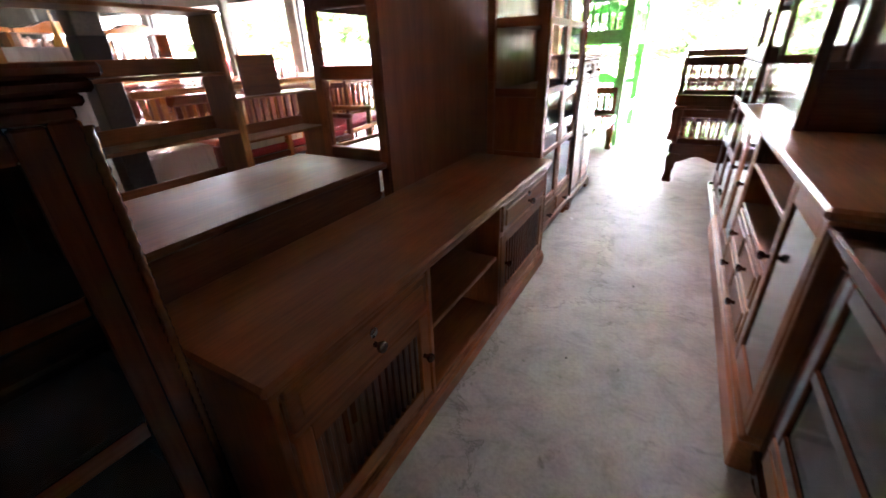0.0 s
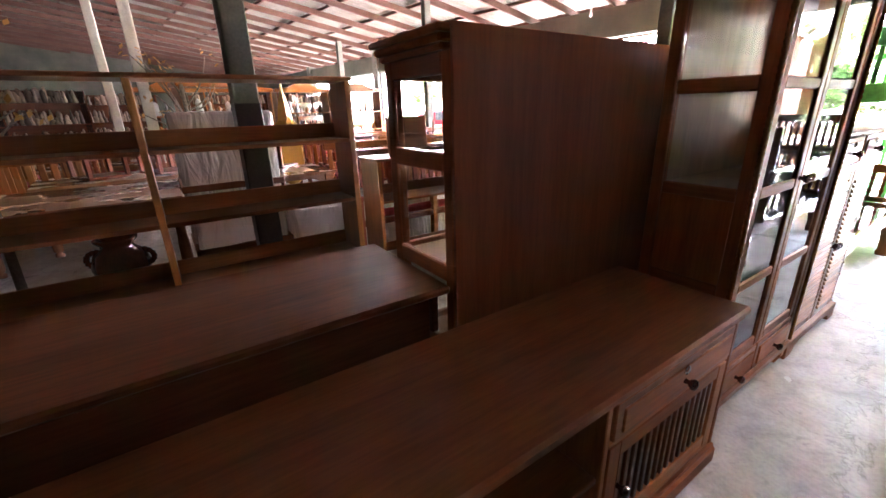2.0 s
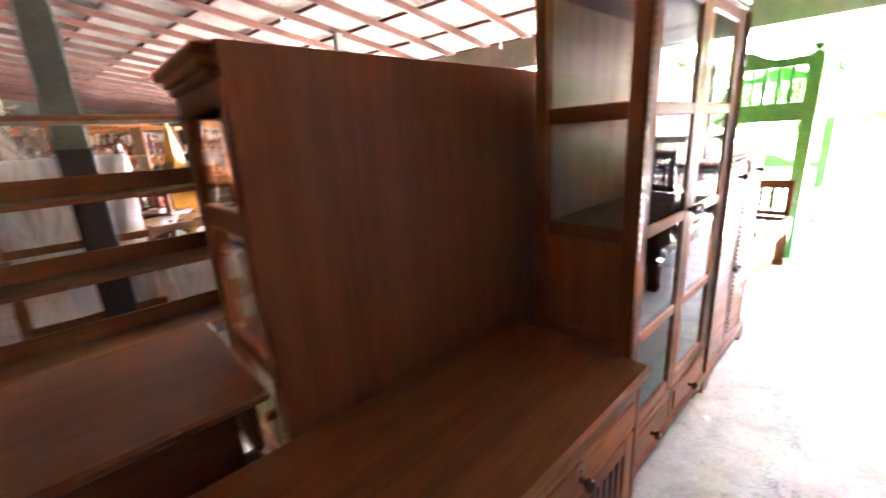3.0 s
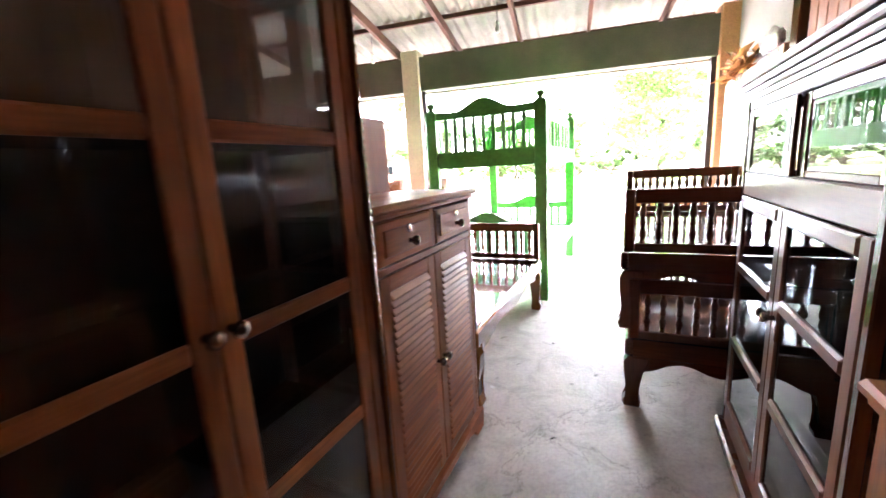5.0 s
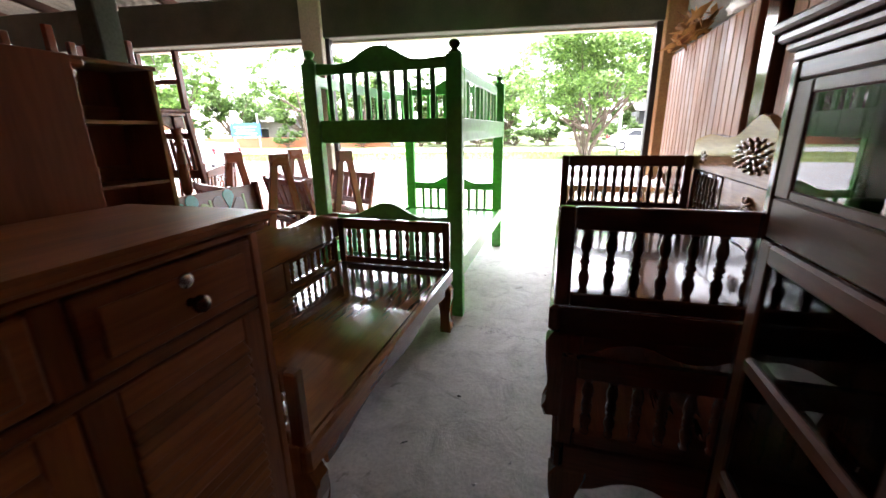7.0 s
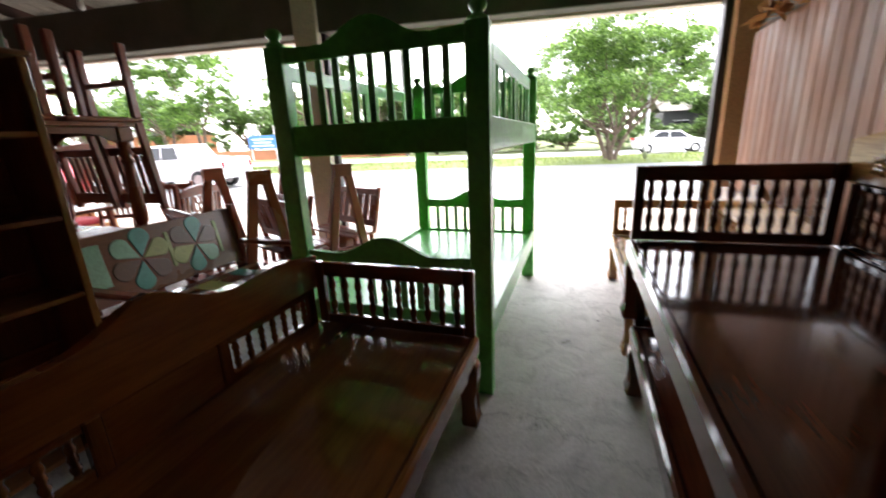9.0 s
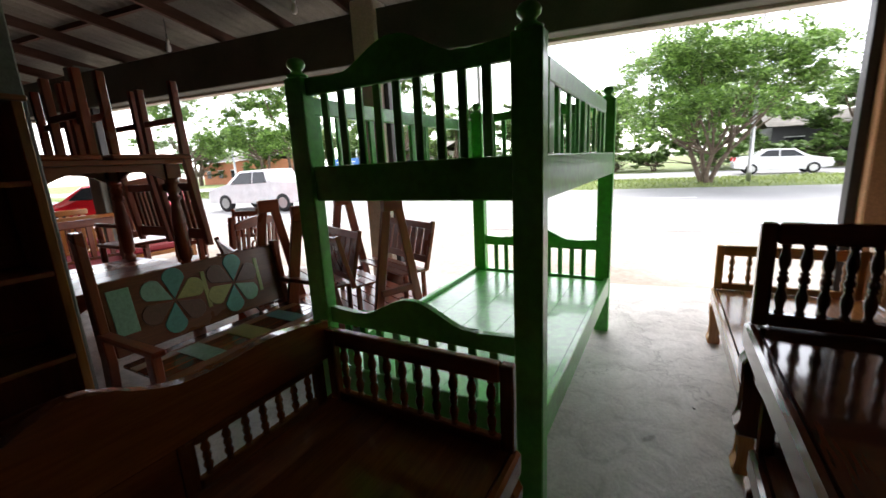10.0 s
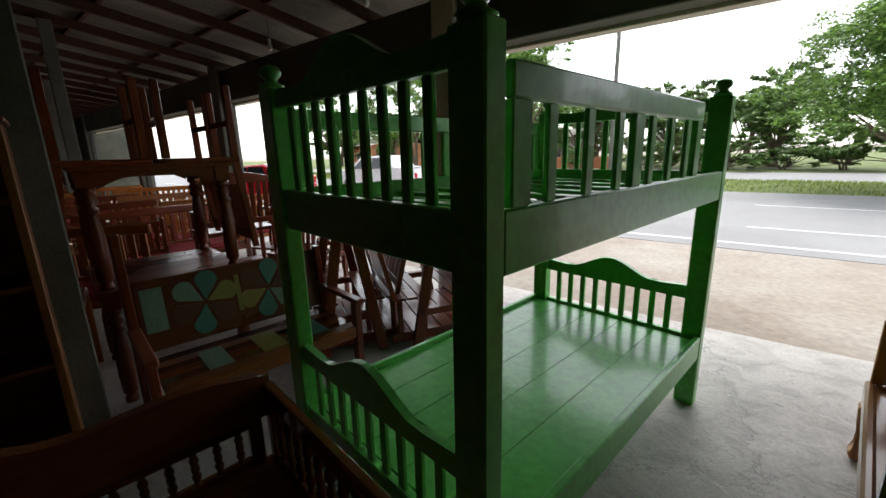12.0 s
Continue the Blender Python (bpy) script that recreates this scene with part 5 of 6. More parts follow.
for x, y, s in ((0.315, 4.15, 0.028), (0.17, 5.56, 0.02), (0.62, 5.75, 0.014), (0.75, 5.9, 0.012), (0.55, 6.6, 0.01)):
    scrap(x, y, s, WHITE, "small crumpled white paper scrap on the floor")
for x, y, s in ((0.25, 5.9, 0.02), (0.6, 5.2, 0.015), (0.45, 4.6, 0.014), (0.9, 3.2, 0.015), (0.7, 2.4, 0.012), (0.42, 6.3, 0.014), (0.8, 8.4, 0.01)):
    scrap(x, y, s, DARKM, "small dark wood chip on the floor", "wood_chip")


def dried_bundle():
    t = thing("dried_leaf_bundle", pose(1.99, 9.25, 2.172), "bundle of dry orange leaves lying on top of the boards", "ornament")
    bm = bmesh.new()
    rng = random.Random(4)
    for i in range(70):
        m = Matrix.Translation((rng.uniform(-0.08, 0.08), rng.uniform(-0.5, 0.45), rng.uniform(0.02, 0.2))) @ pose(0, 0, 0, rng.uniform(-70, 70), rng.uniform(-60, 60), rng.uniform(0, 360))
        w, l = rng.uniform(0.02, 0.045), rng.uniform(0.07, 0.16)
        v = [bm.verts.new(m @ Vector(p)) for p in ((-w, 0, 0), (0, -l, 0.012), (w, 0, 0), (0, l, 0.012))]
        bm.faces.new(v)
    part("leaves", bm, leaf_mat("dry_leaf", (0.16, 0.06, 0.02), (0.42, 0.2, 0.07)), t)
    part("stem", box_bm(-0.01, 0.01, -0.5, 0.45, 0, 0.02, 0.004), BARK, t)


dried_bundle()


def plastic_bag(m, s, label):
    bm = bmesh.new()
    bmesh.ops.create_icosphere(bm, subdivisions=3, radius=1.0)
    for v in bm.verts:
        k = 1 + 0.4 * noise.noise(v.co * 2.3) + 0.15 * noise.noise(v.co * 6)
        v.co = Vector((v.co.x * s[0] * k, v.co.y * s[1] * k, max(-0.6, v.co.z * k) * s[2] + 0.6 * s[2]))
    ob = new("plastic_bag", mesh_of("plastic_bag", bm, PLASTIC, True))
    ob.matrix_basis = m
    tagged(ob, label, "bag")


plastic_bag(pose(1.98, 7.9, 2.171), (0.06, 0.2, 0.11), "crumpled pale plastic sheet on top of the boards")


# ---- the hall beyond the shelves ----
def wood_sofa(m, mat, label):
    t = thing("wooden_sofa", m, label, "sofa", "wooden sofas in the hall")
    box("seat", t, -0.9, 0.9, -0.3, 0.3, 0.36, 0.42, mat, 0.01)
    box("cushion", t, -0.8, 0.8, -0.28, 0.24, 0.4205, 0.5, FABRIC, 0.03, "red seat cushion")
    for x in (-0.93, 0.87):
        box("arm", t, x, x + 0.06, -0.32, 0.3, 0.60, 0.66, mat, 0.012)
        for y in (-0.3, 0.24):
            box("leg", t, x, x + 0.06, y, y + 0.06, 0, 0.5995, mat, 0.006)
    box("back_rail", t, -0.9, 0.9, 0.3005, 0.35, 0.92, 1.02, mat, 0.015)
    box("back_rail", t, -0.9, 0.9, 0.3005, 0.35, 0.45, 0.52, mat, 0.006)
    me = mesh_of("back_slat", box_bm(-0.03, 0.03, -0.012, 0.012, 0, 0.3995, 0.004), mat[2])
    for i in range(16):
        share("back_slat", me, t, Matrix.Translation((-0.82 + i * 0.109, 0.325, 0.5205)))
    return t


AMBER = woods("amber_teak", (0.4, 0.14, 0.03), 0.3, 0.4)
s1 = wood_sofa(pose(-4.2, 4.3, 0, 0, 0, 80), AMBER, "orange varnished wooden sofa with red cushion")
for x, y, r in ((-5.9, 5.2, 95), (-4.4, 6.3, 60), (-6.4, 3.2, 80), (-10.4, 6.2, 90), (-6.2, 0.2, 90), (-10.6, 4.2, 75), (-11.5, 1.6, 90)):
    copy_thing(s1, pose(x, y, 0, 0, 0, r))
for x, y, r in ((-3.1, 4.75, 100), (-3.3, 5.7, 85), (-9.6, 5.4, 95), (-9.7, 3.4, 85), (-5.2, 0.1, 100), (-7.8, 0.0, 70), (-8.9, 0.4, 100), (-4.6, 5.3, 75), (-12.2, 7.4, 90), (-10.8, 8.4, 80), (-8.3, 8.3, 95), (-6.4, 8.6, 85)):
    copy_thing(s1, pose(x, y, 0, 0, 0, r))
s2 = wood_sofa(pose(-2.95, 4.0, 0, 0, 0, 90), REDW, "reddish slatted wooden sofa with red cushion")
for x, y, r in ((-5.3, 4.6, 88), (-6.6, 4.6, 92), (-8.8, 6.9, 90), (-10.6, 2.6, 84), (-7.0, 6.9, 90), (-5.6, 7.6, 95)):
    copy_thing(s2, pose(x, y, 0, 0, 0, r))
dining_table(pose(-3.92, 0.95, 0), 1.24, 1.62, 0.75, TABLETOP, "broad pale-topped dining table in the hall")
t1 = dining_table(pose(-5.4, 1.4, 0, 0, 0, 6), 0.9, 1.9, 0.74, TABLETOP, "long teak dining table in the hall")
for x, y, r in ((-7.2, 1.2, 0), (-9.4, 1.6, 3), (-6.0, 6.6, 90), (-4.9, 2.9, 90), (-11.6, 5.2, 0)):
    copy_thing(t1, pose(x, y, 0, 0, 0, r))
c3 = dining_chair(pose(-8.2, 0.7, 0, 0, 0, 90), REDW, "reddish varnished dining chair beside a long table", "chairs in the hall")
rng = random.Random(9)
for x, y, r in ((-8.2, 1.5, 90), (-6.1, 1.7, 95), (-6.6, 0.8, -90), (-5.4, 4.2, 20), (-9.9, 2.8, 60), (-7.0, 5.6, 10), (-9.3, 4.2, 40), (-5.2, 5.7, 200), (-8.0, 6.4, 0), (-10.0, 0.6, 80), (-3.4, 5.4, 40), (-3.3, 3.9, 80)):
    copy_thing(c3, pose(x, y, 0, 0, 0, r))
# chairs stood upside down on the tables
for x, y, z, r in ((-5.4, 1.7, 1.19, 30), (-5.4, 1.05, 1.19, 120), (-7.2, 1.4, 1.19, 10), (-9.4, 1.6, 1.19, 60), (-6.3, 6.6, 1.19, 90), (-5.7, 6.6, 1.19, 0), (-4.9, 2.9, 1.19, 45), (-11.6, 5.2, 1.19, 45), (-11.6, 4.6, 1.19, 0)):
    copy_thing(c3, pose(x, y, z, 180, 0, r))


def round_pot():
    t = thing("round_pot", pose(-3.42, 1.22, 0), "dark glossy round pot under a dining table", "pot")
    part("body", lathe_bm([(0.0, 0.0), (0.11, 0.0), (0.12, 0.03), (0.19, 0.12), (0.21, 0.22), (0.18, 0.32), (0.12, 0.37), (0.115, 0.40), (0.15, 0.43), (0.155, 0.45), (0.13, 0.45), (0.10, 0.40), (0.0, 0.38)], 28), ROSE, t, "", True)
    for a in (70, 250):
        bm = bmesh.new()
        for i in range(9):
            u = math.pi * i / 8
            q = pose(0, 0, 0, 0, 0, a) @ Matrix.Translation((0.16 + 0.09 * math.sin(u), 0, 0.27 + 0.07 * math.cos(u)))
            bmesh.ops.create_icosphere(bm, subdivisions=1, radius=0.026, matrix=q)
        part("handle", bm, ROSE, t, "", True)


round_pot()


def wrapped_cupboard():
    t = thing("wrapped_cupboard", pose(-3.05, 2.12, 0), "cupboard wrapped in clear white plastic sheet", "cupboard")
    bm = box_bm(-0.3, 0.3, -0.34, 0.34, 0.0, 1.42, 0.02)
    bmesh.ops.subdivide_edges(bm, edges=list(bm.edges), cuts=15, use_grid_fill=True)
    for v in bm.verts:
        q = Vector((v.co.x * 9, v.co.y * 9, v.co.z * 2.5))
        v.co += Vector((noise.noise(q), noise.noise(q + Vector((9, 0, 0))), 0.3 * noise.noise(q * 2))) * 0.035
        v.co.z = max(v.co.z, 0.0)
    part("wrap", bm, PLASTIC, t, "", True)
    for z in (0.35, 0.85):
        box("tape", t, -0.325, 0.325, -0.365, 0.365, z, z + 0.05, SHELF, 0.004, "brown packing tape")


wrapped_cupboard()


def wrapped_table(m):
    bm = box_bm(-0.5, 0.5, -0.8, 0.8, 0.0, 0.62, 0.03)
    bmesh.ops.subdivide_edges(bm, edges=list(bm.edges), cuts=7, use_grid_fill=True)
    for v in bm.verts:
        v.co += Vector((noise.noise(v.co * 4), noise.noise(v.co * 4 + Vector((9, 0, 0))), 0.5 * noise.noise(v.co * 6))) * 0.03
        v.co.z = max(v.co.z, 0.0)
    ob = new("wrapped_table", mesh_of("wrapped_table", bm, PLASTIC, True))
    ob.matrix_basis = m
    tagged(ob, "low table covered with white plastic sheet", "table")


wrapped_table(pose(-3.2, 3.35, 0))


def spirit_house(m):
    t = thing("spirit_house", m, "yellow carved wooden shrine with a pointed roof", "shrine")
    YEL = plain("yellow_paint", (0.6, 0.3, 0.03), 0.4)
    part("body", box_bm(-0.22, 0.22, -0.22, 0.22, 0.6, 1.25, 0.01), YEL, t)
    part("stand", lathe_bm([(0.2, 0), (0.22, 0.05), (0.08, 0.12), (0.07, 0.5), (0.25, 0.5995)], 12), YEL, t, "", True)
    part("roof", lathe_bm([(0.36, 1.25), (0.3, 1.33), (0.16, 1.42), (0.12, 1.6), (0.03, 1.85), (0.01, 2.0)], 4), YEL, t)
    for a in range(4):
        part("gable", prism_bm([(-0.14, 1.26), (0.14, 1.26), (0, 1.5)], 0.02, 1, 0.003), YEL, t).matrix_basis = pose(0, 0, 0, 0, 0, 90 * a) @ Matrix.Translation((0, 0.26, 0))


spirit_house(pose(-5.0, 3.12, 0) @ Matrix.Diagonal((0.62, 0.62, 0.92, 1)))


def dry_branch(m):
    t = thing("dry_branch", m, "tall dry branch ornament with a few yellow leaves", "ornament")
    g = random.Random(31)
    bm, lf = bmesh.new(), bmesh.new()
    limb_bm(bm, (0, 0, 0), (0.05, 0.02, 1.7), 0.03, 0.02)
    part("stem", bm, BARK, t, "", True)
    for k in range(14):
        a, z = g.uniform(0, 6.3), g.uniform(1.2, 1.75)
        e = Vector((math.cos(a) * g.uniform(0.2, 0.5), math.sin(a) * g.uniform(0.2, 0.5), z + g.uniform(0.1, 0.6)))
        bm = bmesh.new()
        limb_bm(bm, (0.04, 0.02, z - 0.1), e, 0.012, 0.004, 5, 0.06)
        part("branch", bm, BARK, t, "", True)
        for _ in range(4):
            q = e + Vector((g.gauss(0, 0.05), g.gauss(0, 0.05), g.gauss(0, 0.05)))
            n1 = Vector((g.gauss(0, 1), g.gauss(0, 1), g.gauss(0, 1))).normalized() * 0.03
            n2 = n1.cross(Vector((0.3, 0.5, 1))).normalized() * 0.016
            lf.faces.new([lf.verts.new(v) for v in (q - n1, q + n2, q + n1, q - n2)])
    tagged(part("leaf_spray", lf, leaf_mat("yellow_leaf", (0.25, 0.12, 0.03), (0.42, 0.22, 0.05)), t, "small yellow leaves"), "small yellow leaves", kind="stuff")
    part("base", lathe_bm([(0.16, 0), (0.16, 0.05), (0.05, 0.08)], 14), ROSE[2], t, "", True)


ORNAMENTS = ((-2.75, 0.75), (-4.4, 2.0))


def display_rack(m):
    """A rack crowded with small carved wares."""
    t = thing("ware_rack", m, "dark rack crowded with small carved wooden wares", "rack", "racks of carved wares")
    for z in (0.1, 0.5, 0.9, 1.3, 1.7):
        box("shelf", t, -0.2, 0.2, -1.0, 1.0, z - 0.012, z + 0.012, ROSE, 0.003)
    for y in (-1.03, 1.001):
        box("upright", t, -0.2, 0.2, y, y + 0.03, 0, 1.95, ROSE, 0.004)
    bm = bmesh.new()
    box("back_panel", t, -0.215, -0.2005, -1.0, 1.0, 0.05, 1.95, ROSE, 0)
    for i in range(420):
        z = rng.choice((0.112, 0.512, 0.912, 1.312, 1.712))
        h, r = rng.uniform(0.08, 0.3), rng.uniform(0.025, 0.06)
        lathe_bm([(r * rng.uniform(0.5, 1), 0), (r, h * 0.2), (r * rng.uniform(0.3, 0.9), h * 0.5), (r * rng.uniform(0.4, 1.0), h * 0.8), (r * 0.2, h)], 7, bm, Matrix.Translation((rng.uniform(-0.13, 0.13), rng.uniform(-0.92, 0.92), z)))
    o = part("clutter", bm, leaf_mat("ware_colours", (0.06, 0.035, 0.025), (0.36, 0.25, 0.18)), t, "many small carved wares", True)
    tagged(o, kind="stuff")
    return t


r1 = display_rack(pose(-6.5, -1.6, 0, 0, 0, 30))
for x, y, r in ((-8.3, -1.2, 40), (-4.6, -1.8, 80), (-10.4, -0.4, 20), (-12.8, 3.6, 0), (-12.9, 6.2, 0), (-12.6, 0.8, 10)):
    copy_thing(r1, pose(x, y, 0, 0, 0, r))


def amber_cabinet(m):
    """A tall open display cabinet full of small wares."""
    t = thing("display_cabinet", m, "tall orange varnished display cabinet full of small wares", "cabinet", "display cabinets in the hall")
    for y in (-0.53, 0.50):
        box("upright", t, -0.2, 0.2, y, y + 0.03, 0, 1.8, AMBER, 0.004)
    for z in (0.12, 0.62, 1.02, 1.4):
        box("shelf", t, -0.19, 0.19, -0.4995, 0.4995, z - 0.012, z + 0.012, AMBER, 0.003)
    part("crest", prism_bm([(-0.56, 1.8005), (0.56, 1.8005), (0.56, 1.86), (0.3, 1.88), (0.12, 1.97), (-0.12, 1.97), (-0.3, 1.88), (-0.56, 1.86)], 0.42, 0, 0.006), AMBER, t, "arched crest board")
    for z in (0.635, 1.035, 1.415):
        for i in range(6):
            h, r = rng.uniform(0.08, 0.28), rng.uniform(0.03, 0.06)
            o = part("ware", lathe_bm([(r, 0), (r * 1.1, h * 0.2), (r * rng.uniform(0.4, 0.9), h * 0.55), (r * rng.uniform(0.5, 1), h * 0.8), (r * 0.2, h)], 8), rng.choice((AMBER[2], WHITE, ROSE[2], WHITE)), t, "", True)
            o.location = (rng.uniform(-0.08, 0.08), -0.4 + 0.16 * i, z - 0.0225)
    return t


ac = amber_cabinet(pose(-8.2, 2.0, 0, 0, 0, 4))
for x, y, r in ((-8.2, 3.15, -3), (-8.25, 4.3, 2), (-8.15, 5.45, 0), (-6.75, 2.55, 12)):
    copy_thing(ac, pose(x, y, 0, 0, 0, r))


# ---- outdoors ----
def leaf_cloud(rng, clumps, per, size, spread):
    """Many small leaves in clumps, as quads."""
    co, fa = [], []
    for c, rad in clumps:
        for _ in range(per):
            d = Vector((rng.gauss(0, 1), rng.gauss(0, 1), rng.gauss(0, 0.6)))
            p = Vector(c) + d * rad * 0.5
            u = Vector((rng.gauss(0, 1), rng.gauss(0, 1), rng.gauss(0, 0.4))).normalized()
            w = u.cross(Vector((rng.gauss(0, 0.5), rng.gauss(0, 0.5), 1))).normalized()
            s = size * rng.uniform(0.6, 1.4)
            k = len(co)
            co += [p - u * s, p + w * s * 0.42 + u * s * 0.1, p + u * s, p - w * s * 0.42 + u * s * 0.1]
            fa.append((k, k + 1, k + 2, k + 3))
    return co, fa


def limb_bm(bm, a, b, r0, r1, seg=8, bend=0.0, rng=None):
    a, b = Vector(a), Vector(b)
    steps = 5
    side = (b - a).cross(Vector((0.3, 0.2, 1))).normalized()
    prev = None
    for i in range(steps + 1):
        f = i / steps
        c = a.lerp(b, f) + side * bend * math.sin(math.pi * f)
        r = r0 + (r1 - r0) * f
        q = (b - a).to_track_quat("Z", "Y")
        ring = [bm.verts.new(c + q @ Vector((r * math.cos(2 * math.pi * j / seg), r * math.sin(2 * math.pi * j / seg), 0))) for j in range(seg)]
        if prev:
            for j in range(seg):
                bm.faces.new((prev[j], prev[(j + 1) % seg], ring[(j + 1) % seg], ring[j]))
        prev = ring
    bm.faces.new(prev)


for x, y in ORNAMENTS:
    dry_branch(pose(x, y, 0, 0, 0, x * 90))


def tree(m, H, R, low, stems, seed, mat, label, n_clumps=150, per=60, leaf=0.13, lean=0.3, trunk_r=0.22):
    rng = random.Random(seed)
    t = thing("tree", m, label, "tree", "street trees")
    bm = bmesh.new()
    tips = []
    for s in range(stems):
        a = 2 * math.pi * s / stems + rng.uniform(-0.4, 0.4)
        fork = Vector((math.cos(a) * lean * (0.4 + stems * 0.15), math.sin(a) * lean * 0.6, low * rng.uniform(0.8, 1.1)))
        limb_bm(bm, (0.8 * trunk_r * math.cos(a), 0.8 * trunk_r * math.sin(a), -0.15), fork, trunk_r, trunk_r * 0.7, 8, 0.08, rng)
        for k in range(6):
            b = a + rng.uniform(-1.3, 1.3)
            rr = R * rng.uniform(0.45, 0.85)
            f = rng.random()
            rr *= 1.12 - 0.45 * f
            end = Vector((math.cos(b) * rr, math.sin(b) * rr * 0.85, low + (H - low) * (0.06 + 0.82 * f)))
            limb_bm(bm, fork, end, trunk_r * 0.55, 0.015, 6, rng.uniform(-0.3, 0.3), rng)
            tips += [fork.lerp(end, f) for f in (0.55, 0.75, 1.0)]
    part("trunk", bm, BARK, t, "branching brown trunk", True)
    lobes = [(c + Vector((0, 0, 0.2)), R * rng.uniform(0.22, 0.36)) for c in tips[2::3]]
    lobes += [(Vector((rng.uniform(-0.3, 0.3) * R, rng.uniform(-0.3, 0.3) * R, low + (H - low) * rng.uniform(0.45, 0.8))), R * 0.3) for _ in range(4)]
    clumps = []
    while len(clumps) < n_clumps:
        c, rad = rng.choice(lobes)
        d = Vector((rng.gauss(0, 1), rng.gauss(0, 1), rng.gauss(0.15, 0.75))).normalized() * rad * rng.uniform(0.5, 1.15)
        d.z *= 0.72
        q = c + d
        if low * 0.45 < q.z < H:
            clumps.append((q, rng.uniform(0.16, 0.4) * R / 3.5))
    co, fa = leaf_cloud(rng, clumps, per, leaf, 1)
    me = bpy.data.meshes.new("crown")
    me.from_pydata([tuple(c) for c in co], [], fa)
    me.materials.append(mat)
    share("crown", me, t, None, "green leaf crown with gaps")
    return t


tree(pose(2.1, 28.0, -0.02), 7.3, 5.0, 1.4, 4, 3, LEAF, "broad low street tree with several stems on the median", 560, 95, 0.085, 0.75, 0.12)
tl = tree(pose(-23.0, 26.5, 0), 9.5, 4.2, 2.6, 2, 8, LEAF, "tall slender street tree on the median", 300, 55, 0.12, 0.5, 0.14)
for x, y, r in ((-36, 27, 120), (-16.5, 30.5, 210), (-29, 29, 45)):
    copy_thing(tl, pose(x, y, 0, 0, 0, r))
td = tree(pose(13.0, 47.0, 0), 7.5, 5.0, 1.4, 3, 5, LEAFD, "dense dark tree beyond the far road", 230, 60, 0.22)
for x, y, s, r in ((4, 49, 0.9, 40), (-5, 50, 1.0, 90), (-13, 51, 1.0, 130), (-21, 48, 1.1, 10), (-30, 50, 1.2, 60), (-40, 49, 1.0, 200), (-52, 46, 1.3, 300), (22, 48, 1.2, 150), (32, 50, 1.2, 20), (-64, 44, 1.3, 70), (-9, 62, 1.2, 20), (-26, 62, 1.3, 100), (-46, 62, 1.4, 200), (9, 62, 1.3, 250)):
    copy_thing(td, Matrix.Translation((x, y, 0)) @ pose(0, 0, 0, 0, 0, r) @ Matrix.Diagonal((1, 1, 1, 1)))
bush = tree(pose(7.4, 43.5, -0.3), 2.4, 1.9, 0.5, 3, 11, LEAFD, "round dark bush beside the far road", 60, 60, 0.14, 0.2, 0.06)
for x, y in ((-19, 43.5), (-28, 43.5), (-9, 43.5), (11, 44), (15, 44)):
    copy_thing(bush, pose(x, y, -0.3, 0, 0, x * 40))
for i in range(14):
    x = -13 + i * 3.1
    copy_thing(bush, pose(x, 44.6 + 1.3 * math.sin(i * 2.3), -0.35, 0, 0, i * 70) @ Matrix.Diagonal((1.7, 1.4, 1.25 + 0.4 * math.sin(i * 1.7), 1)))

bm_co, bm_fa = [], []
rng = random.Random(21)
for i in range(26000):
    x, y = rng.uniform(-45, 18), rng.uniform(26.25, 32.1)
    h, a = rng.uniform(0.05, 0.2), rng.uniform(0, 6.3)
    z = -0.096 + 0.16 * math.sin(math.pi * (y - 26.2) / 6.0) - 0.03
    dx, dy = math.cos(a) * 0.03, math.sin(a) * 0.03
    k = len(bm_co)
    bm_co += [(x - dx, y - dy, z), (x + dx, y + dy, z), (x + rng.uniform(-0.08, 0.08), y + rng.uniform(-0.08, 0.08), z + h)]
    bm_fa.append((k, k + 1, k + 2))
me = bpy.data.meshes.new("grass")
me.from_pydata(bm_co, [], bm_fa)
me.materials.append(leaf_mat("grass_leaf", (0.13, 0.19, 0.04), (0.24, 0.29, 0.09)))
tagged(new("grass", me), "short ragged grass on the median", "grass", kind="stuff").matrix_basis = FRONT


def street_pole(m, H, label):
    t = thing("street_lamp", m, label, "street lamp", "poles along the road")
    part("pole", lathe_bm([(0.09, 0), (0.085, 0.5), (0.055, H)], 10), METAL, t, "", True)
    bm = bmesh.new()
    limb_bm(bm, (0, 0, H - 0.1), (1.6, 0, H + 0.4), 0.04, 0.03, 8)
    part("arm", bm, METAL, t, "", True)
    part("lamp_head", box_bm(1.5, 2.1, -0.12, 0.12, H + 0.36, H + 0.46, 0.03), METAL, t)
    return t


sp = street_pole(pose(3.7, 28.2, -0.02, 0, 1.5, 90), 9.0, "tall grey street lamp on the median")
copy_thing(sp, pose(-32, 28.2, 0, 0, 0, 90))
up = thing("utility_pole", pose(-15.3, 42.5, 0), "concrete utility pole beyond the far road", "utility pole")
part("pole", box_bm(-0.13, 0.13, -0.13, 0.13, -0.1, 12.5, 0.02), POST, up)
for z in (11.2, 12.0):
    part("crossarm", box_bm(-1.0, 1.0, -0.18, -0.14, z, z + 0.1, 0.01), POST, up)
for z, y in ((6.2, 42.36), (6.6, 42.36), (11.31, 42.34), (12.11, 42.34)):
    bm = bmesh.new()
    limb_bm(bm, (-80, y, z), (60, y, z), 0.015, 0.015, 5)
    tagged(new("power_line", mesh_of("power_line", bm, DARKM)), "thin black overhead cable", "cable", "overhead cables")


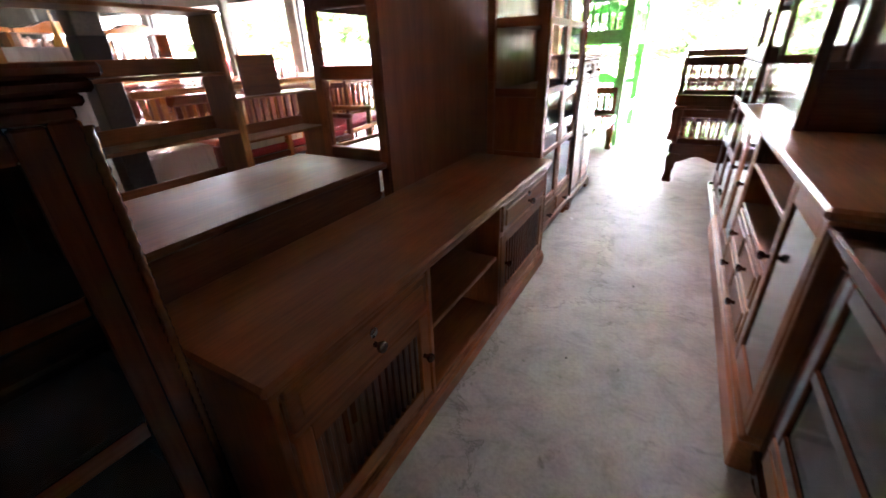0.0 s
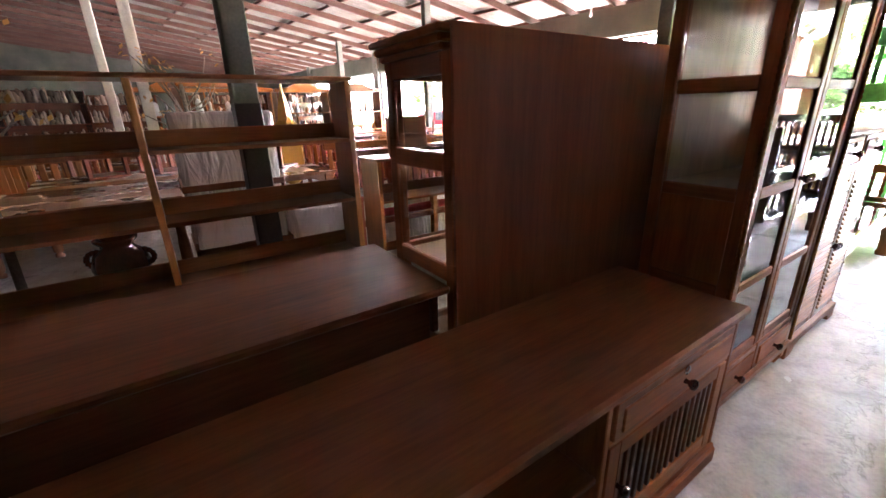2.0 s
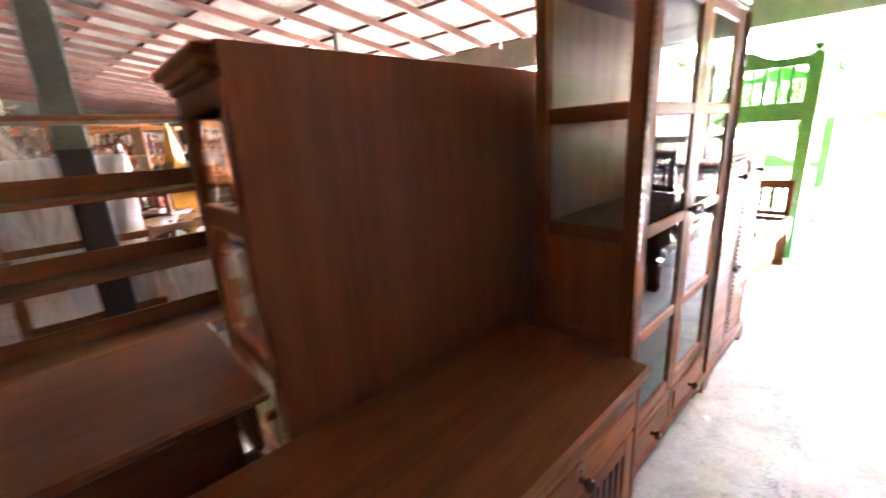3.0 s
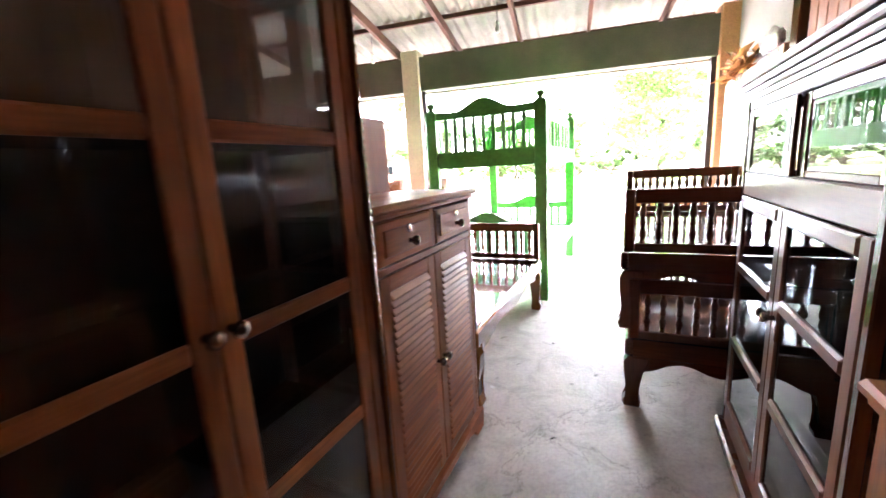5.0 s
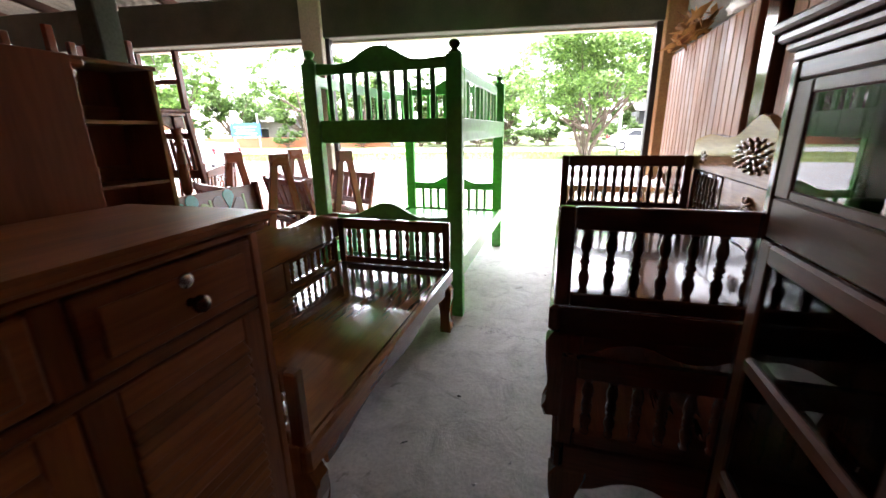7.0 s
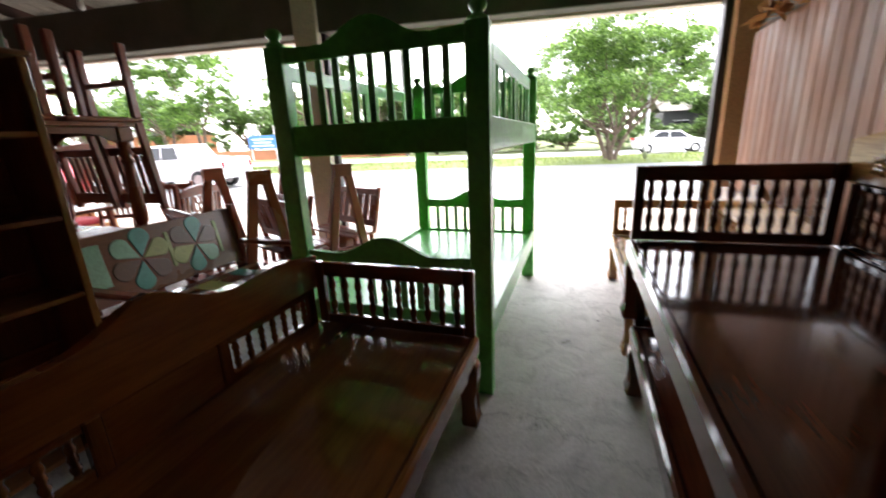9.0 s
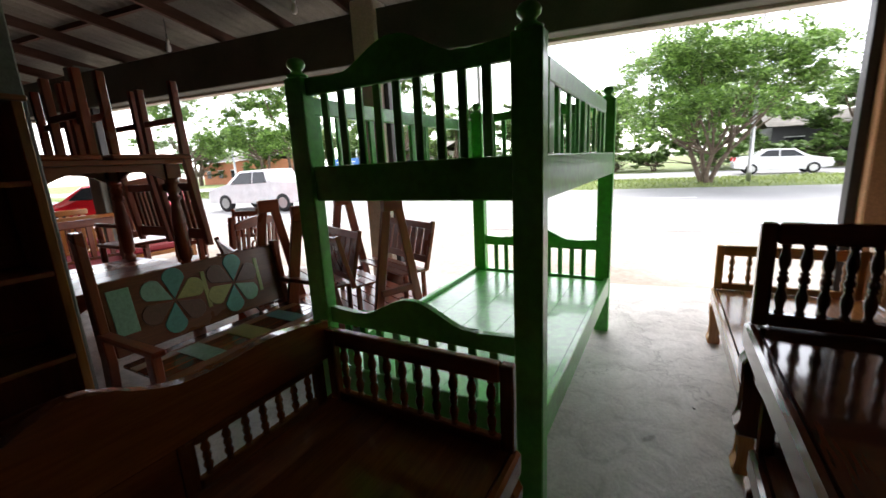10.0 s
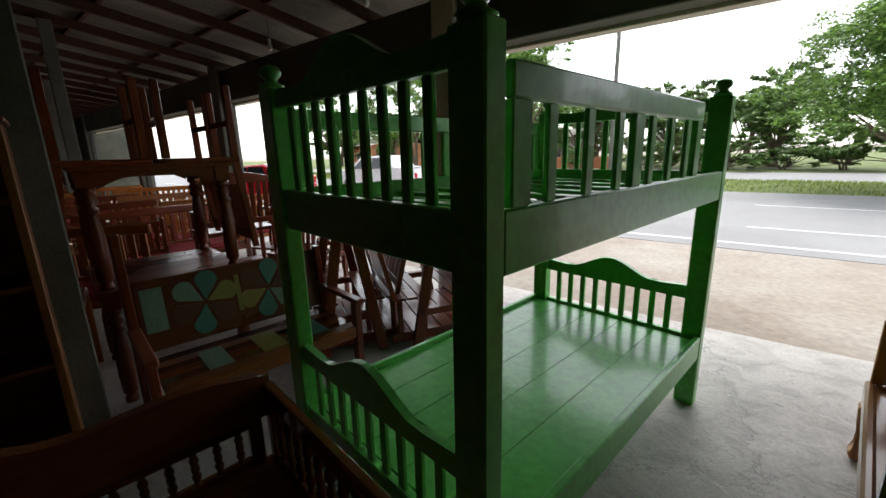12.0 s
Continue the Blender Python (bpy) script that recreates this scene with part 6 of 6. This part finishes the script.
# ---- vehicles ----
def car(name, m, paint, profile, roof_cut, W, wheels, wr, label, windows, group=""):
    """Side outline along x pushed across the width and narrowed above the belt."""
    t = thing(name, m, label, "car", group)
    bm = prism_bm(profile, W, 1, 0.05)
    zmax = max(v for _, v in profile)
    for v in bm.verts:
        if v.co.z > roof_cut:
            v.co.y *= 1 - 0.16 * (v.co.z - roof_cut) / (zmax - roof_cut)
    body = part("body", bm, paint, t, "", False)
    for s in (-1, 1):
        for w in windows:
            b2 = prism_bm(w, 0.02, 1, 0.0)
            o = part("window", b2, TINT, t, "dark tinted side window")
            zc = sum(v for _, v in w) / len(w)
            y = W / 2 * (1 - 0.16 * (zc - roof_cut) / (zmax - roof_cut))
            ang = math.degrees(math.atan(W / 2 * 0.16 / (zmax - roof_cut)))
            o.matrix_basis = Matrix.Translation((0, s * (y + 0.004), zc)) @ pose(0, 0, 0, s * ang) @ Matrix.Translation((0, 0, -zc))
        for x in wheels:
            wh = part("wheel", lathe_bm([(wr * 0.62, -0.1), (wr * 0.97, -0.1), (wr, -0.06), (wr, 0.06), (wr * 0.97, 0.1), (wr * 0.62, 0.1)], 24), RUBBER, t, "black tyre", True)
            wh.matrix_basis = Matrix.Translation((x, s * (W / 2 - 0.09), wr)) @ pose(0, 0, 0, 90)
            part("rim", lathe_bm([(wr * 0.6, -0.104), (wr * 0.5, -0.08), (wr * 0.5, 0.08), (wr * 0.6, 0.104)], 12), METAL, wh, "silver wheel rim")
        part("headlight", box_bm(profile[0][0] + 0.0, profile[0][0] + 0.16, s * (W / 2 - 0.25) - 0.16, s * (W / 2 - 0.25) + 0.16, 0.68, 0.82, 0.02), KEYH, t, "clear headlight")
        xr = max(u for u, _ in profile)
        part("tail_light", box_bm(xr - 0.1, xr + 0.012, s * (W / 2 - 0.12) - 0.07, s * (W / 2 - 0.12) + 0.07, 0.78, 1.02, 0.02), CARR, t, "red tail light")
    return t


PICK = [(-2.6, 0.4), (-2.62, 0.75), (-2.5, 0.98), (-1.4, 1.12), (-0.75, 1.68), (0.75, 1.72), (0.98, 1.2), (2.55, 1.18), (2.62, 0.8), (2.6, 0.42), (2.0, 0.36), (-2.0, 0.36)]
car("pickup_truck", pose(-14.6, 17.7, -0.1, 0, 0, 7), CARW, PICK, 1.12, 1.78, (-1.62, 1.55), 0.37, "white four-door pickup truck on the near lane",
    ([(-1.2, 1.14), (-0.68, 1.6), (-0.02, 1.63), (-0.02, 1.16)], [(0.05, 1.16), (0.05, 1.63), (0.62, 1.62), (0.8, 1.18)]))
HATCH = [(-1.9, 0.35), (-1.95, 0.6), (-1.85, 0.8), (-1.05, 0.95), (-0.45, 1.4), (0.9, 1.48), (1.55, 1.3), (1.8, 0.95), (1.9, 0.7), (1.88, 0.38), (1.3, 0.26), (-1.3, 0.26)]
car("hatchback", pose(-14.8, 12.2, -0.04, 0, 0, 22), CARR, HATCH, 0.95, 1.68, (-1.2, 1.22), 0.3, "bright red parked hatchback by the shop front",
    ([(-0.85, 0.98), (-0.38, 1.33), (0.2, 1.38), (0.2, 0.99)], [(0.27, 0.99), (0.27, 1.38), (0.9, 1.38), (1.2, 1.02)]))
SEDAN = [(-2.2, 0.35), (-2.25, 0.6), (-2.1, 0.8), (-1.2, 0.93), (-0.55, 1.4), (0.75, 1.43), (1.35, 1.02), (2.1, 0.98), (2.25, 0.7), (2.2, 0.38), (1.4, 0.26), (-1.4, 0.26)]
car("sedan", pose(6.2, 36.5, -0.1, 0, 0, 180), CARW, SEDAN, 0.95, 1.72, (-1.4, 1.38), 0.31, "white sedan on the far carriageway",
    ([(-0.95, 0.96), (-0.48, 1.33), (0.1, 1.35), (0.1, 0.98)], [(0.17, 0.98), (0.17, 1.35), (0.68, 1.35), (1.1, 1.02)]))


# ---- far buildings ----
def shophouse(m, W, D, H, wall, roofm, label, n):
    t = thing("shophouse", m, label, "building", "low buildings beyond the road")
    part("wall", box_bm(-W / 2, W / 2, 0, D, -0.3, H, 0.02), wall, t)
    part("roof", prism_bm([(-0.8, H), (D / 2, H + 1.3), (D + 0.6, H), (D / 2, H + 1.15)][::-1], W + 1.0, 0, 0.0), roofm, t)
    for i in range(n):
        x = -W / 2 + W * (i + 0.5) / n
        w = part("window", box_bm(x - 0.6, x + 0.6, -0.05, 0.02, 0.9, 2.1, 0.01), TINT, t)
        part("frame", box_bm(x - 0.68, x + 0.68, -0.03, 0.01, 2.101, 2.18, 0.005), WHITE, w)
    return t


DARKB = rough_mat("dark_building", (0.06, 0.06, 0.065), (0.1, 0.1, 0.1), 0.6)
ORB = rough_mat("orange_wall", (0.42, 0.16, 0.08), (0.5, 0.2, 0.1), 0.6)
BLUE = plain("blue_sign", (0.05, 0.2, 0.6), 0.5)
shophouse(pose(14, 50, 0), 12, 7, 3.0, DARKB, SHEET, "low dark building with a grey roof", 4)
shophouse(pose(-32, 52, 0), 14, 7, 3.0, INTERIOR, SHEET, "pale low shophouse among trees", 5)
shophouse(pose(-60, 47, 0), 16, 8, 3.4, ORB, SHEET, "low orange walled shophouse among trees", 5)
wl = thing("boundary_wall", pose(-30, 44.5, 0), "low orange boundary wall beyond the far road", "wall")
part("wall", box_bm(-14, 14, 0, 0.2, -0.3, 1.0, 0.01), ORB, wl)
sg = thing("sign_board", pose(-33.5, 43.8, 0), "blue sign board on two white posts", "sign")
part("board", box_bm(-2.0, 2.0, -0.05, 0.05, 1.2, 2.6, 0.02), BLUE, sg, "blue board with pale bars")
for z, w in ((2.2, 1.5), (1.85, 1.2), (1.5, 1.5)):
    part("writing_bar", box_bm(-w, w, -0.056, -0.052, z - 0.07, z + 0.07, 0), WHITE, sg)
for x in (-1.7, 1.7):
    part("post", box_bm(x - 0.06, x + 0.06, -0.02, 0.1, -0.3, 3.6, 0.01), WHITE, sg)
